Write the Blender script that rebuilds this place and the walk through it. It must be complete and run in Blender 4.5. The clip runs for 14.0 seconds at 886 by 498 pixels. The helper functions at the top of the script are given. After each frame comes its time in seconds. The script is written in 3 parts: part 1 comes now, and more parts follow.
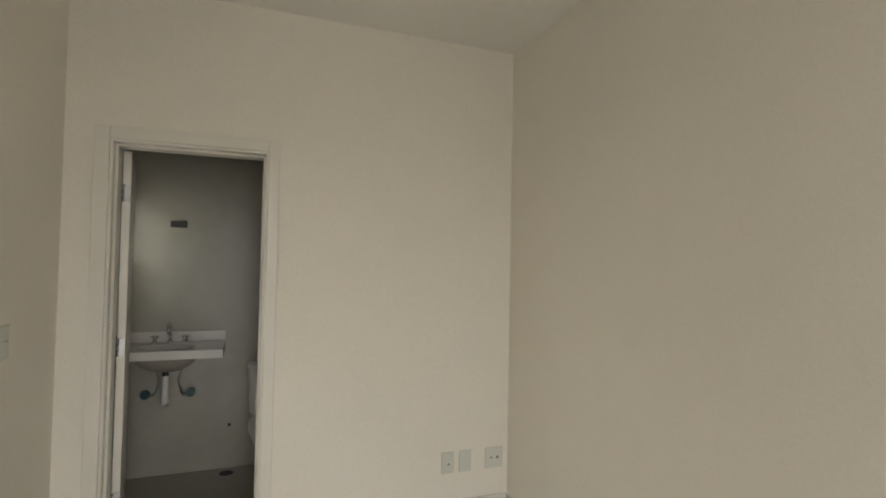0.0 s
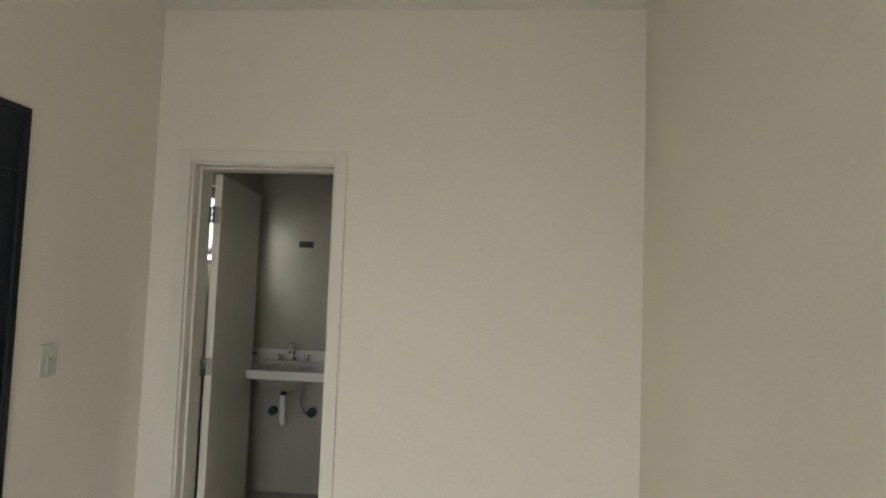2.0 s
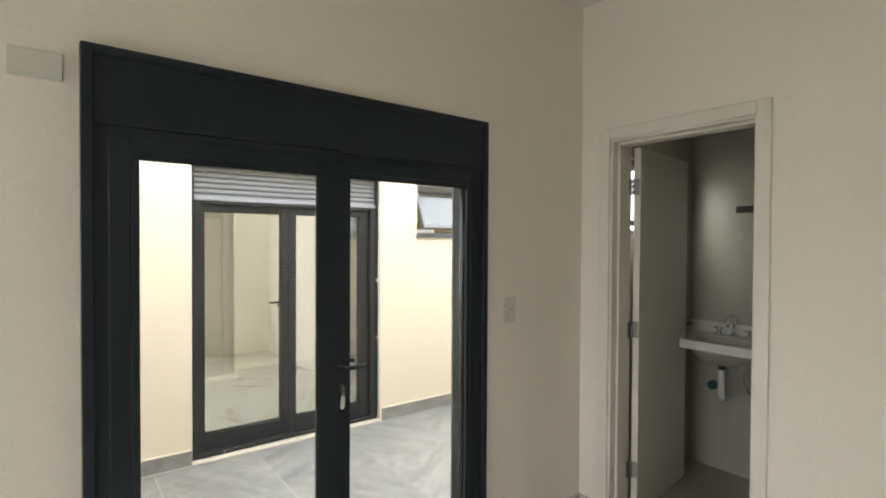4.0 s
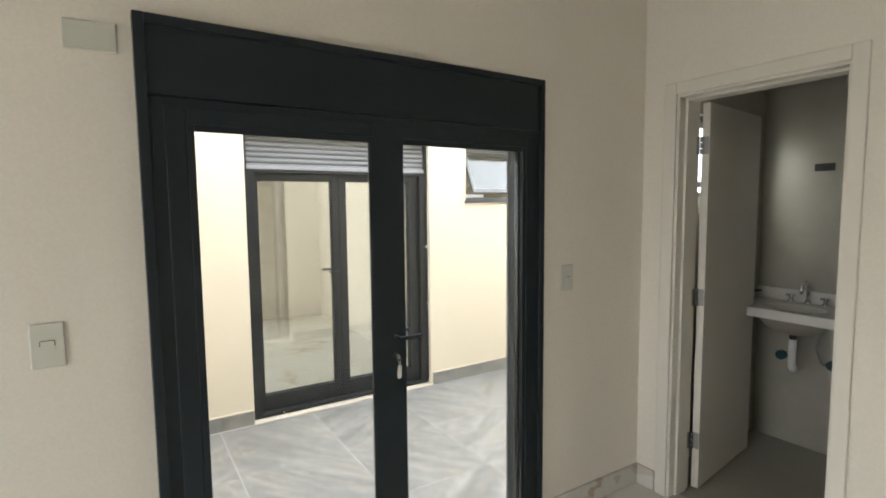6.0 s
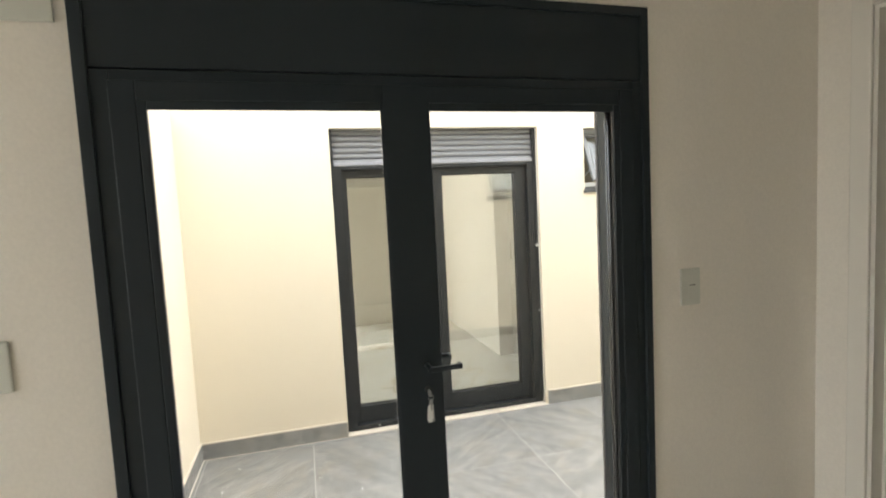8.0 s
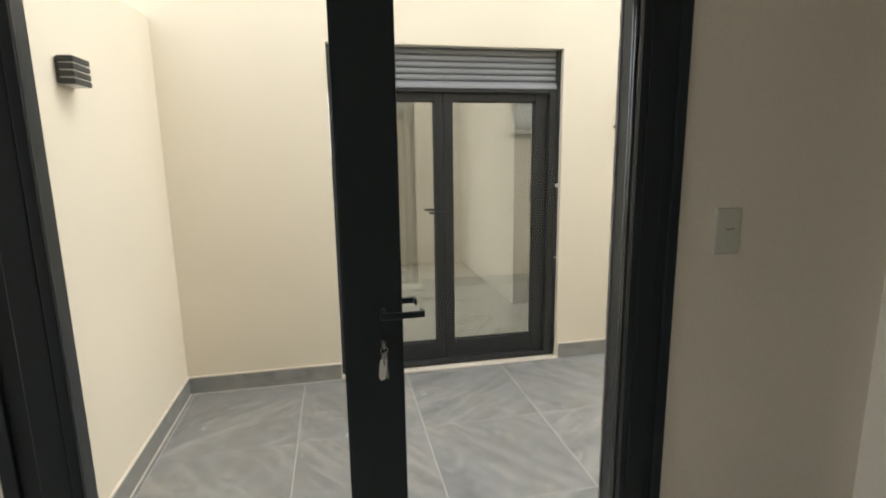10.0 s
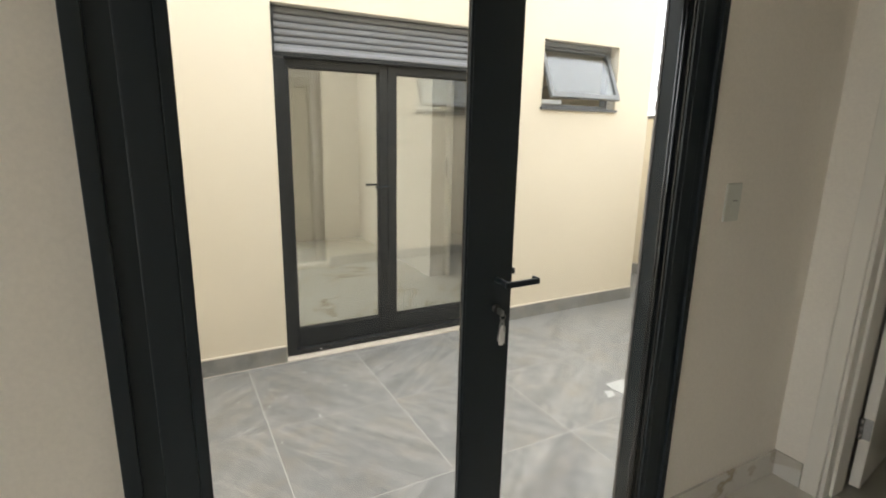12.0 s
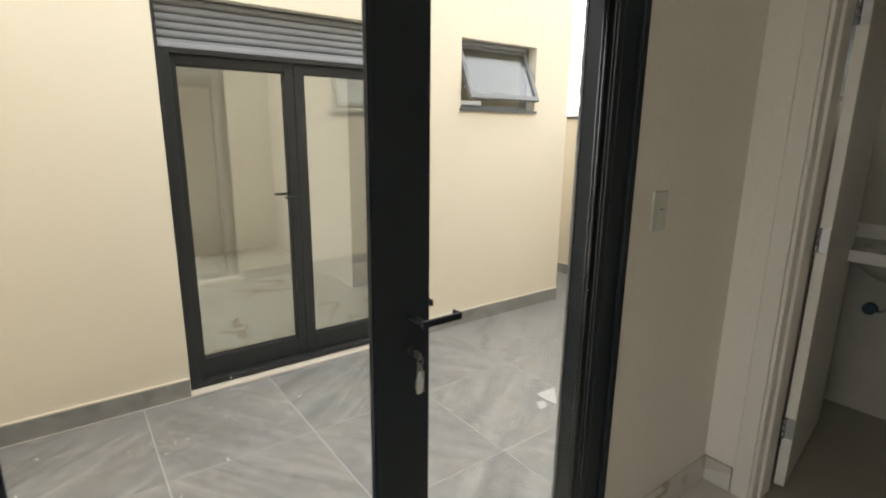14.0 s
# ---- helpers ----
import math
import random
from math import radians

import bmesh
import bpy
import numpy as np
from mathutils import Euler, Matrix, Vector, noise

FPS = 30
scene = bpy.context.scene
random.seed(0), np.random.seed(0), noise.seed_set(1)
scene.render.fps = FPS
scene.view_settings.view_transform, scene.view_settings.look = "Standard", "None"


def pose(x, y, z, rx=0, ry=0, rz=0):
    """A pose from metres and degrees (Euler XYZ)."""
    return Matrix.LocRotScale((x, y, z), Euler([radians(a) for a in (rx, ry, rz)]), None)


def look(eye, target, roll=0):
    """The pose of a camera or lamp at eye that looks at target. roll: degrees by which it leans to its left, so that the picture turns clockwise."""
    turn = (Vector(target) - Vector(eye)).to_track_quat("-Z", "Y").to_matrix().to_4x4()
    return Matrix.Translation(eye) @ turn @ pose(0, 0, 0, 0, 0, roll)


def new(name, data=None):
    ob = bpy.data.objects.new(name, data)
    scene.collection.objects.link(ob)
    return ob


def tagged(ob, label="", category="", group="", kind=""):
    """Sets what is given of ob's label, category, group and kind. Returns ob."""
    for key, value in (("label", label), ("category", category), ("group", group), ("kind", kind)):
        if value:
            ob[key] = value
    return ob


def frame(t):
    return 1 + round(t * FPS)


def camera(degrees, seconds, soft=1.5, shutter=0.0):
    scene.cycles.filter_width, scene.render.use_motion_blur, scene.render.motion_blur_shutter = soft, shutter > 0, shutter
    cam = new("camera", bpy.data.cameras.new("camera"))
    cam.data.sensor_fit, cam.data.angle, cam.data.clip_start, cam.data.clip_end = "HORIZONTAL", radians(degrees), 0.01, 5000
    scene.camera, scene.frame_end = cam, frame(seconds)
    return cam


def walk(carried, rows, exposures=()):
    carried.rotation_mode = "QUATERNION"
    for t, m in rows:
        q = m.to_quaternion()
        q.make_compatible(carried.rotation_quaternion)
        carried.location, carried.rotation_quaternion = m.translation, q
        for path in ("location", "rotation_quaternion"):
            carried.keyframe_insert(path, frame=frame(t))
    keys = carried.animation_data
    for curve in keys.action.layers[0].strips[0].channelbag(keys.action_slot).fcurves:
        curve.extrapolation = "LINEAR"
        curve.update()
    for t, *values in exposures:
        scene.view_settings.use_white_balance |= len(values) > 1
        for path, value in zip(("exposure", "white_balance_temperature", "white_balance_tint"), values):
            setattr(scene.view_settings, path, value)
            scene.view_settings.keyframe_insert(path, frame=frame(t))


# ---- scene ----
# ---- camera ----
cam = camera(81.6, 14.0, 1.9, 0.25)
PATH = [
    (0, (-0.381, -0.094, 1.534), (0.33, 1.774, 1.59), 1.1),
    (0.5, (-0.175, 0.018, 1.539), (0.327, 1.951, 1.649), 1.3),
    (1, (0.071, 0.068, 1.581), (0.297, 2.052, 1.684), 1.9),
    (1.5, (0.257, 0.17, 1.57), (0.299, 2.167, 1.676), 1.4),
    (2, (0.433, 0.367, 1.592), (0.283, 2.359, 1.694), 2.1),
    (2.5, (0.549, 0.475, 1.604), (-0.042, 2.384, 1.698), 1.4),
    (3, (0.651, 0.485, 1.608), (-0.443, 2.157, 1.689), 1.1),
    (3.5, (0.664, 0.463, 1.586), (-0.76, 1.867, 1.633), 0.6),
    (4, (0.661, 0.394, 1.563), (-0.934, 1.601, 1.53), 0.3),
    (6.5, (0.532, 0.401, 1.589), (-1.185, 1.411, 1.406), -1.0),
    (7, (0.437, 0.557, 1.599), (-1.364, 1.417, 1.48), -1.9),
    (7.5, (0.286, 0.753, 1.57), (-1.571, 1.488, 1.461), -2.1),
    (8, (0.267, 0.955, 1.528), (-1.657, 1.478, 1.367), -2.9),
    (8.5, (0.347, 1.223, 1.496), (-1.599, 1.581, 1.207), -1.7),
    (11, (-0.192, 1.056, 1.416), (-2.08, 1.537, 0.966), 0.2),
    (11.5, (-0.102, 0.786, 1.415), (-1.947, 1.411, 0.961), 0.6),
    (12, (-0.165, 0.575, 1.432), (-1.876, 1.505, 0.976), 1.2),
    (12.5, (-0.229, 0.418, 1.414), (-1.814, 1.556, 0.973), 1.3),
    (13, (-0.261, 0.401, 1.38), (-1.766, 1.616, 0.871), 1.5),
    (13.5, (-0.355, 0.502, 1.419), (-1.858, 1.73, 0.935), 1.4),
    (14, (-0.318, 0.72, 1.457), (-1.88, 1.883, 1.003), 0.7),
]
EXPOSURES = ((0.0, 1.50, 6480, 10), (2.0, 1.53, 6300, 10), (3.5, 1.62, 6250, 10), (7.0, 1.67, 6200, 10), (8.5, 1.53, 6450, 10), (9.5, 1.05, 6420, 10),
             (11.0, 0.70, 6490, 10), (11.5, 0.90, 6480, 10), (12.5, 1.31, 6450, 10), (13.0, 1.31, 6450, 10), (13.5, 1.30, 6470, 10), (14.0, 0.99, 6560, 10))
walk(cam, [(t, look(eye, target, roll)) for t, eye, target, roll in PATH], EXPOSURES)

# ---- world, sun and exposure ----
world = bpy.data.worlds.new("world")
scene.world = world
world.use_nodes = True
sky = world.node_tree.nodes.new("ShaderNodeTexSky")
sky.sky_type = "NISHITA"
sky.sun_disc = False
sky.sun_elevation, sky.sun_rotation = radians(60), radians(-6)
sky.dust_density, sky.air_density = 3.0, 1.0
cloud = world.node_tree.nodes.new("ShaderNodeMix")
cloud.data_type = "RGBA"
cloud.inputs[0].default_value, cloud.inputs[7].default_value = 0.7, (17.0, 17.0, 17.1, 1)
world.node_tree.links.new(sky.outputs[0], cloud.inputs[6])
world.node_tree.links.new(cloud.outputs[2], world.node_tree.nodes["Background"].inputs[0])
world.node_tree.nodes["Background"].inputs[1].default_value = 0.15
sun = new("sun", bpy.data.lights.new("sun", "SUN"))
sun.data.energy, sun.data.angle, sun.data.color = 0.6, radians(30), (1.0, 0.96, 0.9)
sun.matrix_world = look((-1.4, 6.0, 9.0), (-0.9, 0.8, 0.0))
# lamp added at the bathroom window, aimed to make the back wall's bright patch
slot = new("wall_patch_lamp", bpy.data.lights.new("wall_patch_lamp", "AREA"))
slot.data.shape, slot.data.size, slot.data.size_y, slot.data.energy, slot.data.color, slot.data.spread = "RECTANGLE", 0.5, 0.3, 0.36, (1.0, 0.97, 0.82), radians(95)
slot.matrix_world = look((-1.20, 3.42, 1.86), (-0.50, 4.045, 1.32))
# lamp at an added, unseen opening in the south wall, to brighten the room
fill_lamp = new("fill_south", bpy.data.lights.new("fill_south", "AREA"))
fill_lamp.data.shape, fill_lamp.data.size, fill_lamp.data.size_y, fill_lamp.data.energy, fill_lamp.data.color = "RECTANGLE", 1.7, 2.1, 3.0, (1.0, 0.97, 0.91)
fill_lamp.matrix_world = look((0.13, -3.07, 1.18), (0.13, -2.07, 1.18))
# lamp added to brighten the room across, at an opening made for it
fill_lamp = new("fill_across", bpy.data.lights.new("fill_across", "AREA"))
fill_lamp.data.shape, fill_lamp.data.size, fill_lamp.data.size_y, fill_lamp.data.energy, fill_lamp.data.color = "RECTANGLE", 1.7, 2.0, 14.0, (1.0, 0.97, 0.91)
fill_lamp.matrix_world = look((-6.64, 0.6, 1.15), (-5.64, 0.6, 1.15))

# ---- materials ----


def shader(name, base, rough=0.5, metal=0.0, spec=0.5):
    m = bpy.data.materials.new(name)
    m.use_nodes = True
    b = m.node_tree.nodes["Principled BSDF"]
    b.inputs["Base Color"].default_value = (*base, 1)
    b.inputs["Roughness"].default_value = rough
    b.inputs["Metallic"].default_value = metal
    b.inputs["Specular IOR Level"].default_value = spec
    return m, m.node_tree.nodes, m.node_tree.links, b


def coords(nodes, links, scale=(1, 1, 1), turn=(0, 0, 0)):
    tc, mp = nodes.new("ShaderNodeTexCoord"), nodes.new("ShaderNodeMapping")
    mp.inputs["Scale"].default_value, mp.inputs["Rotation"].default_value = scale, turn
    links.new(tc.outputs["Object"], mp.inputs[0])
    return mp.outputs[0]


def noise_tex(nodes, links, vec, scale, detail=5, rough=0.55, warp=0.0):
    n = nodes.new("ShaderNodeTexNoise")
    n.inputs["Scale"].default_value, n.inputs["Detail"].default_value = scale, detail
    n.inputs["Roughness"].default_value, n.inputs["Distortion"].default_value = rough, warp
    links.new(vec, n.inputs["Vector"])
    return n.outputs["Fac"]


def ramp(nodes, links, fac, stops):
    r = nodes.new("ShaderNodeValToRGB")
    e = r.color_ramp.elements
    while len(e) < len(stops):
        e.new(0.5)
    for el, (p, c) in zip(e, stops):
        el.position, el.color = p, (*c, 1)
    links.new(fac, r.inputs[0])
    return r.outputs[0]


def mix(nodes, links, fac, a, b, kind="MIX"):
    m = nodes.new("ShaderNodeMix")
    m.data_type, m.blend_type = "RGBA", kind
    if isinstance(fac, float):
        m.inputs[0].default_value = fac
    else:
        links.new(fac, m.inputs[0])
    for socket, v in ((m.inputs[6], a), (m.inputs[7], b)):
        if isinstance(v, tuple):
            socket.default_value = (*v, 1)
        else:
            links.new(v, socket)
    return m.outputs[2]


def bump(nodes, links, b, height, strength, distance):
    n = nodes.new("ShaderNodeBump")
    n.inputs["Strength"].default_value, n.inputs["Distance"].default_value = strength, distance
    links.new(height, n.inputs["Height"])
    links.new(n.outputs[0], b.inputs["Normal"])


def painted(name, base, var, rough, grain, depth, big=0.8):
    """Paint or render: a broad unevenness, a fine grain and relief."""
    m, n, k, b = shader(name, base, rough, spec=0.3)
    v = coords(n, k)
    lo = tuple(c * (1 - var) for c in base)
    hi = tuple(min(1, c * (1 + var * 0.6)) for c in base)
    broad = ramp(n, k, noise_tex(n, k, v, big, 4), ((0.3, lo), (0.7, hi)))
    fine = ramp(n, k, noise_tex(n, k, v, grain * 0.4, 6), ((0.3, (0.94, 0.94, 0.94)), (0.7, (1, 1, 1))))
    k.new(mix(n, k, 1.0, broad, fine, "MULTIPLY"), b.inputs["Base Color"])
    bump(n, k, b, noise_tex(n, k, v, grain, 4), 0.5, depth)
    return m


def stone(name, base, vein, rough, scale, turn, amount, cloud, per_piece=False, bumpy=0.0004, wide=True, lean=0.28, dust=0.0):
    """Veined tile or marble; per_piece shifts the pattern on each tile."""
    m, n, k, b = shader(name, base, rough)
    v = coords(n, k, (1, 1, 1), turn)
    if per_piece:
        info, add = n.new("ShaderNodeObjectInfo"), n.new("ShaderNodeVectorMath")
        spin, angle = n.new("ShaderNodeVectorRotate"), n.new("ShaderNodeMath")
        spin.rotation_type = "Z_AXIS"
        quarter = n.new("ShaderNodeMath")
        quarter.operation, quarter.inputs[1].default_value = "MULTIPLY", 41.0
        k.new(info.outputs["Random"], quarter.inputs[0])
        whole = n.new("ShaderNodeMath")
        whole.operation = "FLOOR"
        k.new(quarter.outputs[0], whole.inputs[0])
        angle.operation, angle.inputs[1].default_value = "MULTIPLY", math.pi / 2
        k.new(whole.outputs[0], angle.inputs[0])
        k.new(angle.outputs[0], spin.inputs["Angle"])
        k.new(v, spin.inputs["Vector"])
        v = spin.outputs[0]
        add.operation = "MULTIPLY_ADD"
        k.new(info.outputs["Random"], add.inputs[0])
        add.inputs[1].default_value = (37, 53, 11)
        k.new(v, add.inputs[2])
        v = add.outputs[0]
    st = n.new("ShaderNodeMapping")
    st.inputs["Scale"].default_value = (scale, scale * lean, scale)
    k.new(v, st.inputs[0])
    clouds = ramp(n, k, noise_tex(n, k, st.outputs[0], 1.0, 6, 0.6, 0.35), cloud)
    lines = noise_tex(n, k, st.outputs[0] if wide else v, 0.55 if wide else 0.75, 8 if wide else 5, 0.55, 1.4 if wide else 0.7)
    edge = 0.014 if wide else 0.011
    thin = ramp(n, k, lines, ((0.5 - edge, (0, 0, 0)), (0.498, (1, 1, 1)), (0.502, (1, 1, 1)), (0.5 + edge, (0, 0, 0))))
    soft = n.new("ShaderNodeMath")
    soft.operation = "MULTIPLY"
    k.new(thin, soft.inputs[0])
    patch = ramp(n, k, noise_tex(n, k, v, 1.7, 3), ((0.42, (0, 0, 0)), (0.62, (amount,) * 3)) if wide else ((0.34, (0, 0, 0)), (0.5, (amount,) * 3)))
    k.new(patch, soft.inputs[1])
    col = mix(n, k, soft.outputs[0], clouds, vein)
    if dust:
        mottle = ramp(n, k, noise_tex(n, k, v, 16, 8, 0.65, 0.4), ((0.3, (0.82, 0.825, 0.83)), (0.7, (1.16, 1.155, 1.14))))
        col = mix(n, k, 1.0, col, mottle, "MULTIPLY")
        cover = ramp(n, k, noise_tex(n, k, v, 9.0, 12, 0.78, 0.8), ((0.50, (0, 0, 0)), (0.74, (dust, dust, dust))))
        col = mix(n, k, cover, col, (0.40, 0.395, 0.38))
        wisps = ramp(n, k, noise_tex(n, k, st.outputs[0], 0.45, 9, 0.72, 2.2), ((0.545, (0, 0, 0)), (0.60, (dust * 0.75,) * 3), (0.66, (0, 0, 0))))
        col = mix(n, k, wisps, col, (0.34, 0.328, 0.305))
        warm = ramp(n, k, noise_tex(n, k, v, 4.5, 6, 0.6, 0.8), ((0.48, (0, 0, 0)), (0.68, (0.55, 0.55, 0.55))))
        col = mix(n, k, warm, col, mix(n, k, 1.0, col, (1.10, 1.0, 0.86), "MULTIPLY"))
    k.new(col, b.inputs["Base Color"])
    r = ramp(n, k, noise_tex(n, k, v, 9, 5), ((0.3, (rough * 0.94,) * 3), (0.7, (rough * 1.06,) * 3)))
    k.new(r, b.inputs["Roughness"])
    if bumpy:
        bump(n, k, b, noise_tex(n, k, v, 60, 3), 0.3, bumpy)
    return m


def gloss(name, base, rough, metal=0.0, spec=0.5, var=0.12, grain=40):
    """Lacquer, plastic, metal or ceramic with slight wear in its gloss."""
    m, n, k, b = shader(name, base, rough, metal, spec)
    v = coords(n, k)
    f = noise_tex(n, k, v, grain, 4)
    k.new(ramp(n, k, f, ((0.3, (rough * 0.93,) * 3), (0.75, (min(1, rough * 1.08),) * 3))), b.inputs["Roughness"])
    g = noise_tex(n, k, v, 3, 3)
    k.new(ramp(n, k, g, ((0.3, tuple(c * (1 - var) for c in base)), (0.7, base))), b.inputs["Base Color"])
    return m


def glass(name, tint, reflect, haze=0.0):
    m = bpy.data.materials.new(name)
    m.use_nodes = True
    n, k = m.node_tree.nodes, m.node_tree.links
    n.clear()
    out, mx = n.new("ShaderNodeOutputMaterial"), n.new("ShaderNodeMixShader")
    tr, gl, lw = n.new("ShaderNodeBsdfTransparent"), n.new("ShaderNodeBsdfGlossy"), n.new("ShaderNodeLayerWeight")
    tr.inputs[0].default_value = (*tint, 1)
    gl.inputs["Roughness"].default_value = haze
    lw.inputs[0].default_value = 0.5
    p, s = n.new("ShaderNodeMath"), n.new("ShaderNodeMath")
    p.operation, p.inputs[1].default_value = "POWER", 4.0
    s.operation, s.inputs[1].default_value, s.inputs[2].default_value = "MULTIPLY_ADD", 0.85, reflect
    k.new(lw.outputs["Facing"], p.inputs[0])
    k.new(p.outputs[0], s.inputs[0])
    k.new(s.outputs[0], mx.inputs[0])
    k.new(tr.outputs[0], mx.inputs[1])
    k.new(gl.outputs[0], mx.inputs[2])
    k.new(mx.outputs[0], out.inputs[0])
    return m


WALL = painted("off_white_wall_paint", (0.835, 0.787, 0.698), 0.02, 0.75, 260, 0.0006)
CEIL = painted("white_ceiling_paint", (0.83, 0.80, 0.735), 0.02, 0.85, 200, 0.0004)
CREAM = painted("cream_outdoor_render", (0.732, 0.660, 0.528), 0.05, 0.85, 170, 0.0006)
PATIO = stone("grey_veined_porcelain", (0.2, 0.2, 0.21), (0.27, 0.262, 0.245), 0.46, 10.0, (0, 0, 0.95), 0.8,
              ((0.26, (0.118, 0.118, 0.118)), (0.45, (0.166, 0.166, 0.165)), (0.58, (0.197, 0.196, 0.193)), (0.76, (0.268, 0.263, 0.253))), True, lean=0.13, dust=0.38, bumpy=0)
SKIRT = stone("grey_cut_tile", (0.2, 0.2, 0.21), (0.30, 0.295, 0.28), 0.45, 9.0, (0.3, 0.4, 0.95), 0.5,
              ((0.30, (0.150, 0.152, 0.150)), (0.5, (0.205, 0.207, 0.203)), (0.72, (0.29, 0.287, 0.275))), lean=0.4, dust=0.4)
MARBLE = stone("polished_cream_marble_tile", (0.7, 0.66, 0.58), (0.42, 0.345, 0.24), 0.12, 1.6, (0, 0, 0.35), 0.9,
               ((0.28, (0.62, 0.595, 0.535)), (0.5, (0.685, 0.66, 0.60)), (0.8, (0.73, 0.705, 0.65))), bumpy=0.0001, wide=False, lean=0.5)
BATH = stone("greige_satin_wall_tile", (0.55, 0.53, 0.47), (0.40, 0.38, 0.32), 0.3, 2.2, (0.4, 0.3, 0.2), 0.3,
             ((0.25, (0.335, 0.318, 0.262)), (0.55, (0.395, 0.377, 0.315)), (0.8, (0.455, 0.436, 0.368))), bumpy=0.0001, lean=0.6)
QUARTZ = stone("white_quartz", (0.72, 0.70, 0.66), (0.5, 0.48, 0.44), 0.2, 2.0, (0, 0, 0.3), 0.25,
               ((0.3, (0.66, 0.64, 0.60)), (0.6, (0.72, 0.70, 0.66)), (0.8, (0.76, 0.74, 0.70))))
SILL = stone("pale_marble_threshold", (0.62, 0.56, 0.47), (0.42, 0.33, 0.22), 0.4, 3.0, (0, 0, 0.4), 0.4,
             ((0.3, (0.55, 0.49, 0.41)), (0.6, (0.64, 0.58, 0.50)), (0.8, (0.70, 0.65, 0.58))))
GRANITE = stone("dark_grey_granite", (0.08, 0.08, 0.085), (0.2, 0.2, 0.2), 0.3, 9.0, (0, 0, 0.3), 0.4,
                ((0.3, (0.05, 0.05, 0.055)), (0.6, (0.09, 0.09, 0.095)), (0.8, (0.15, 0.15, 0.155))))
GROUT = painted("grey_grout", (0.47, 0.458, 0.43), 0.08, 0.9, 120, 0.001)
BLACK = gloss("black_powder_coat", (0.0165, 0.0235, 0.029), 0.42, 0.0, 0.3, 0.06, 600)
GREYAL = gloss("anthracite_powder_coat", (0.014, 0.0165, 0.0185), 0.4, 0.0, 0.35, 0.06, 600)
SLAT = gloss("grey_aluminium_slat", (0.19, 0.195, 0.205), 0.42, 0.1, 0.5, 0.08, 30)
ENDBAR = gloss("pale_lilac_grey_aluminium", (0.27, 0.275, 0.30), 0.4, 0.1, 0.5, 0.08, 30)
LACQUER = gloss("white_lacquer", (0.77, 0.735, 0.655), 0.36, 0.0, 0.45, 0.03, 300)
PLASTIC = gloss("white_plastic", (0.63, 0.635, 0.56), 0.34, 0.0, 0.5, 0.03, 30)
DARKHOLE = gloss("dark_plastic", (0.02, 0.02, 0.02), 0.5)
CHROME = gloss("chrome", (0.78, 0.78, 0.78), 0.1, 1.0, 0.5, 0.05, 20)
STEEL = gloss("brushed_steel", (0.36, 0.355, 0.34), 0.38, 1.0, 0.5, 0.12, 50)
CERAMIC = gloss("white_ceramic", (0.78, 0.77, 0.74), 0.1, 0.0, 0.6, 0.02, 8)
PVC = gloss("white_pvc", (0.74, 0.73, 0.70), 0.35, 0.0, 0.5, 0.04, 30)
TEAL = gloss("teal_plastic", (0.014, 0.06, 0.07), 0.4)
RUBBER = painted("black_rubber_gasket", (0.03, 0.028, 0.028), 0.3, 0.7, 150, 0.001)
FOAM = painted("brown_sealant", (0.24, 0.225, 0.225), 0.3, 0.8, 90, 0.003, 20)
CLEAR = glass("clear_glass", (0.96, 0.97, 0.96), 0.03)
REFLECT = glass("reflective_glass", (0.9, 0.91, 0.89), 0.19)
FROST = glass("hazy_glass", (0.80, 0.83, 0.84), 0.10, 0.15)
EARTH = painted("bare_concrete_ground", (0.25, 0.24, 0.22), 0.15, 0.9, 30, 0.01)
GREYWIN = gloss("grey_window_frame", (0.15, 0.155, 0.16), 0.4, 0.0, 0.5, 0.06, 600)
# pale colour that stands for sunlight on the patio tiles
SUNPATCH = painted("sun_patch_white", (0.44, 0.44, 0.43), 0.05, 0.9, 80, 0.0003)
SEAL = gloss("glossy_black_seal", (0.03, 0.031, 0.034), 0.1, 0.0, 0.8, 0.05, 100)
# brown that holds the shade beneath the basin
UNDERSHADE = painted("shaded_basin_underside", (0.33, 0.30, 0.26), 0.1, 0.7, 60, 0.001)
PLASTER = painted("dried_white_plaster", (0.56, 0.56, 0.55), 0.08, 0.9, 90, 0.0005)
OPAL = gloss("opal_diffuser", (0.75, 0.75, 0.72), 0.4)

# ---- mesh helpers ----


def box(bm, x0, x1, y0, y1, z0, z1, r=0.0):
    xs, ys, zs = sorted((x0, x1)), sorted((y0, y1)), sorted((z0, z1))
    v = [bm.verts.new((x, y, z)) for x in xs for y in ys for z in zs]
    f = [bm.faces.new([v[i] for i in q]) for q in
         ((0, 1, 3, 2), (4, 6, 7, 5), (0, 4, 5, 1), (2, 3, 7, 6), (0, 2, 6, 4), (1, 5, 7, 3))]
    if r:
        es = list({e for a in f for e in a.edges})
        bmesh.ops.bevel(bm, geom=es, offset=r, segments=2, profile=0.5, affect="EDGES", clamp_overlap=True)
    return v


def block(*a):
    bm = bmesh.new()
    box(bm, *a)
    return bm


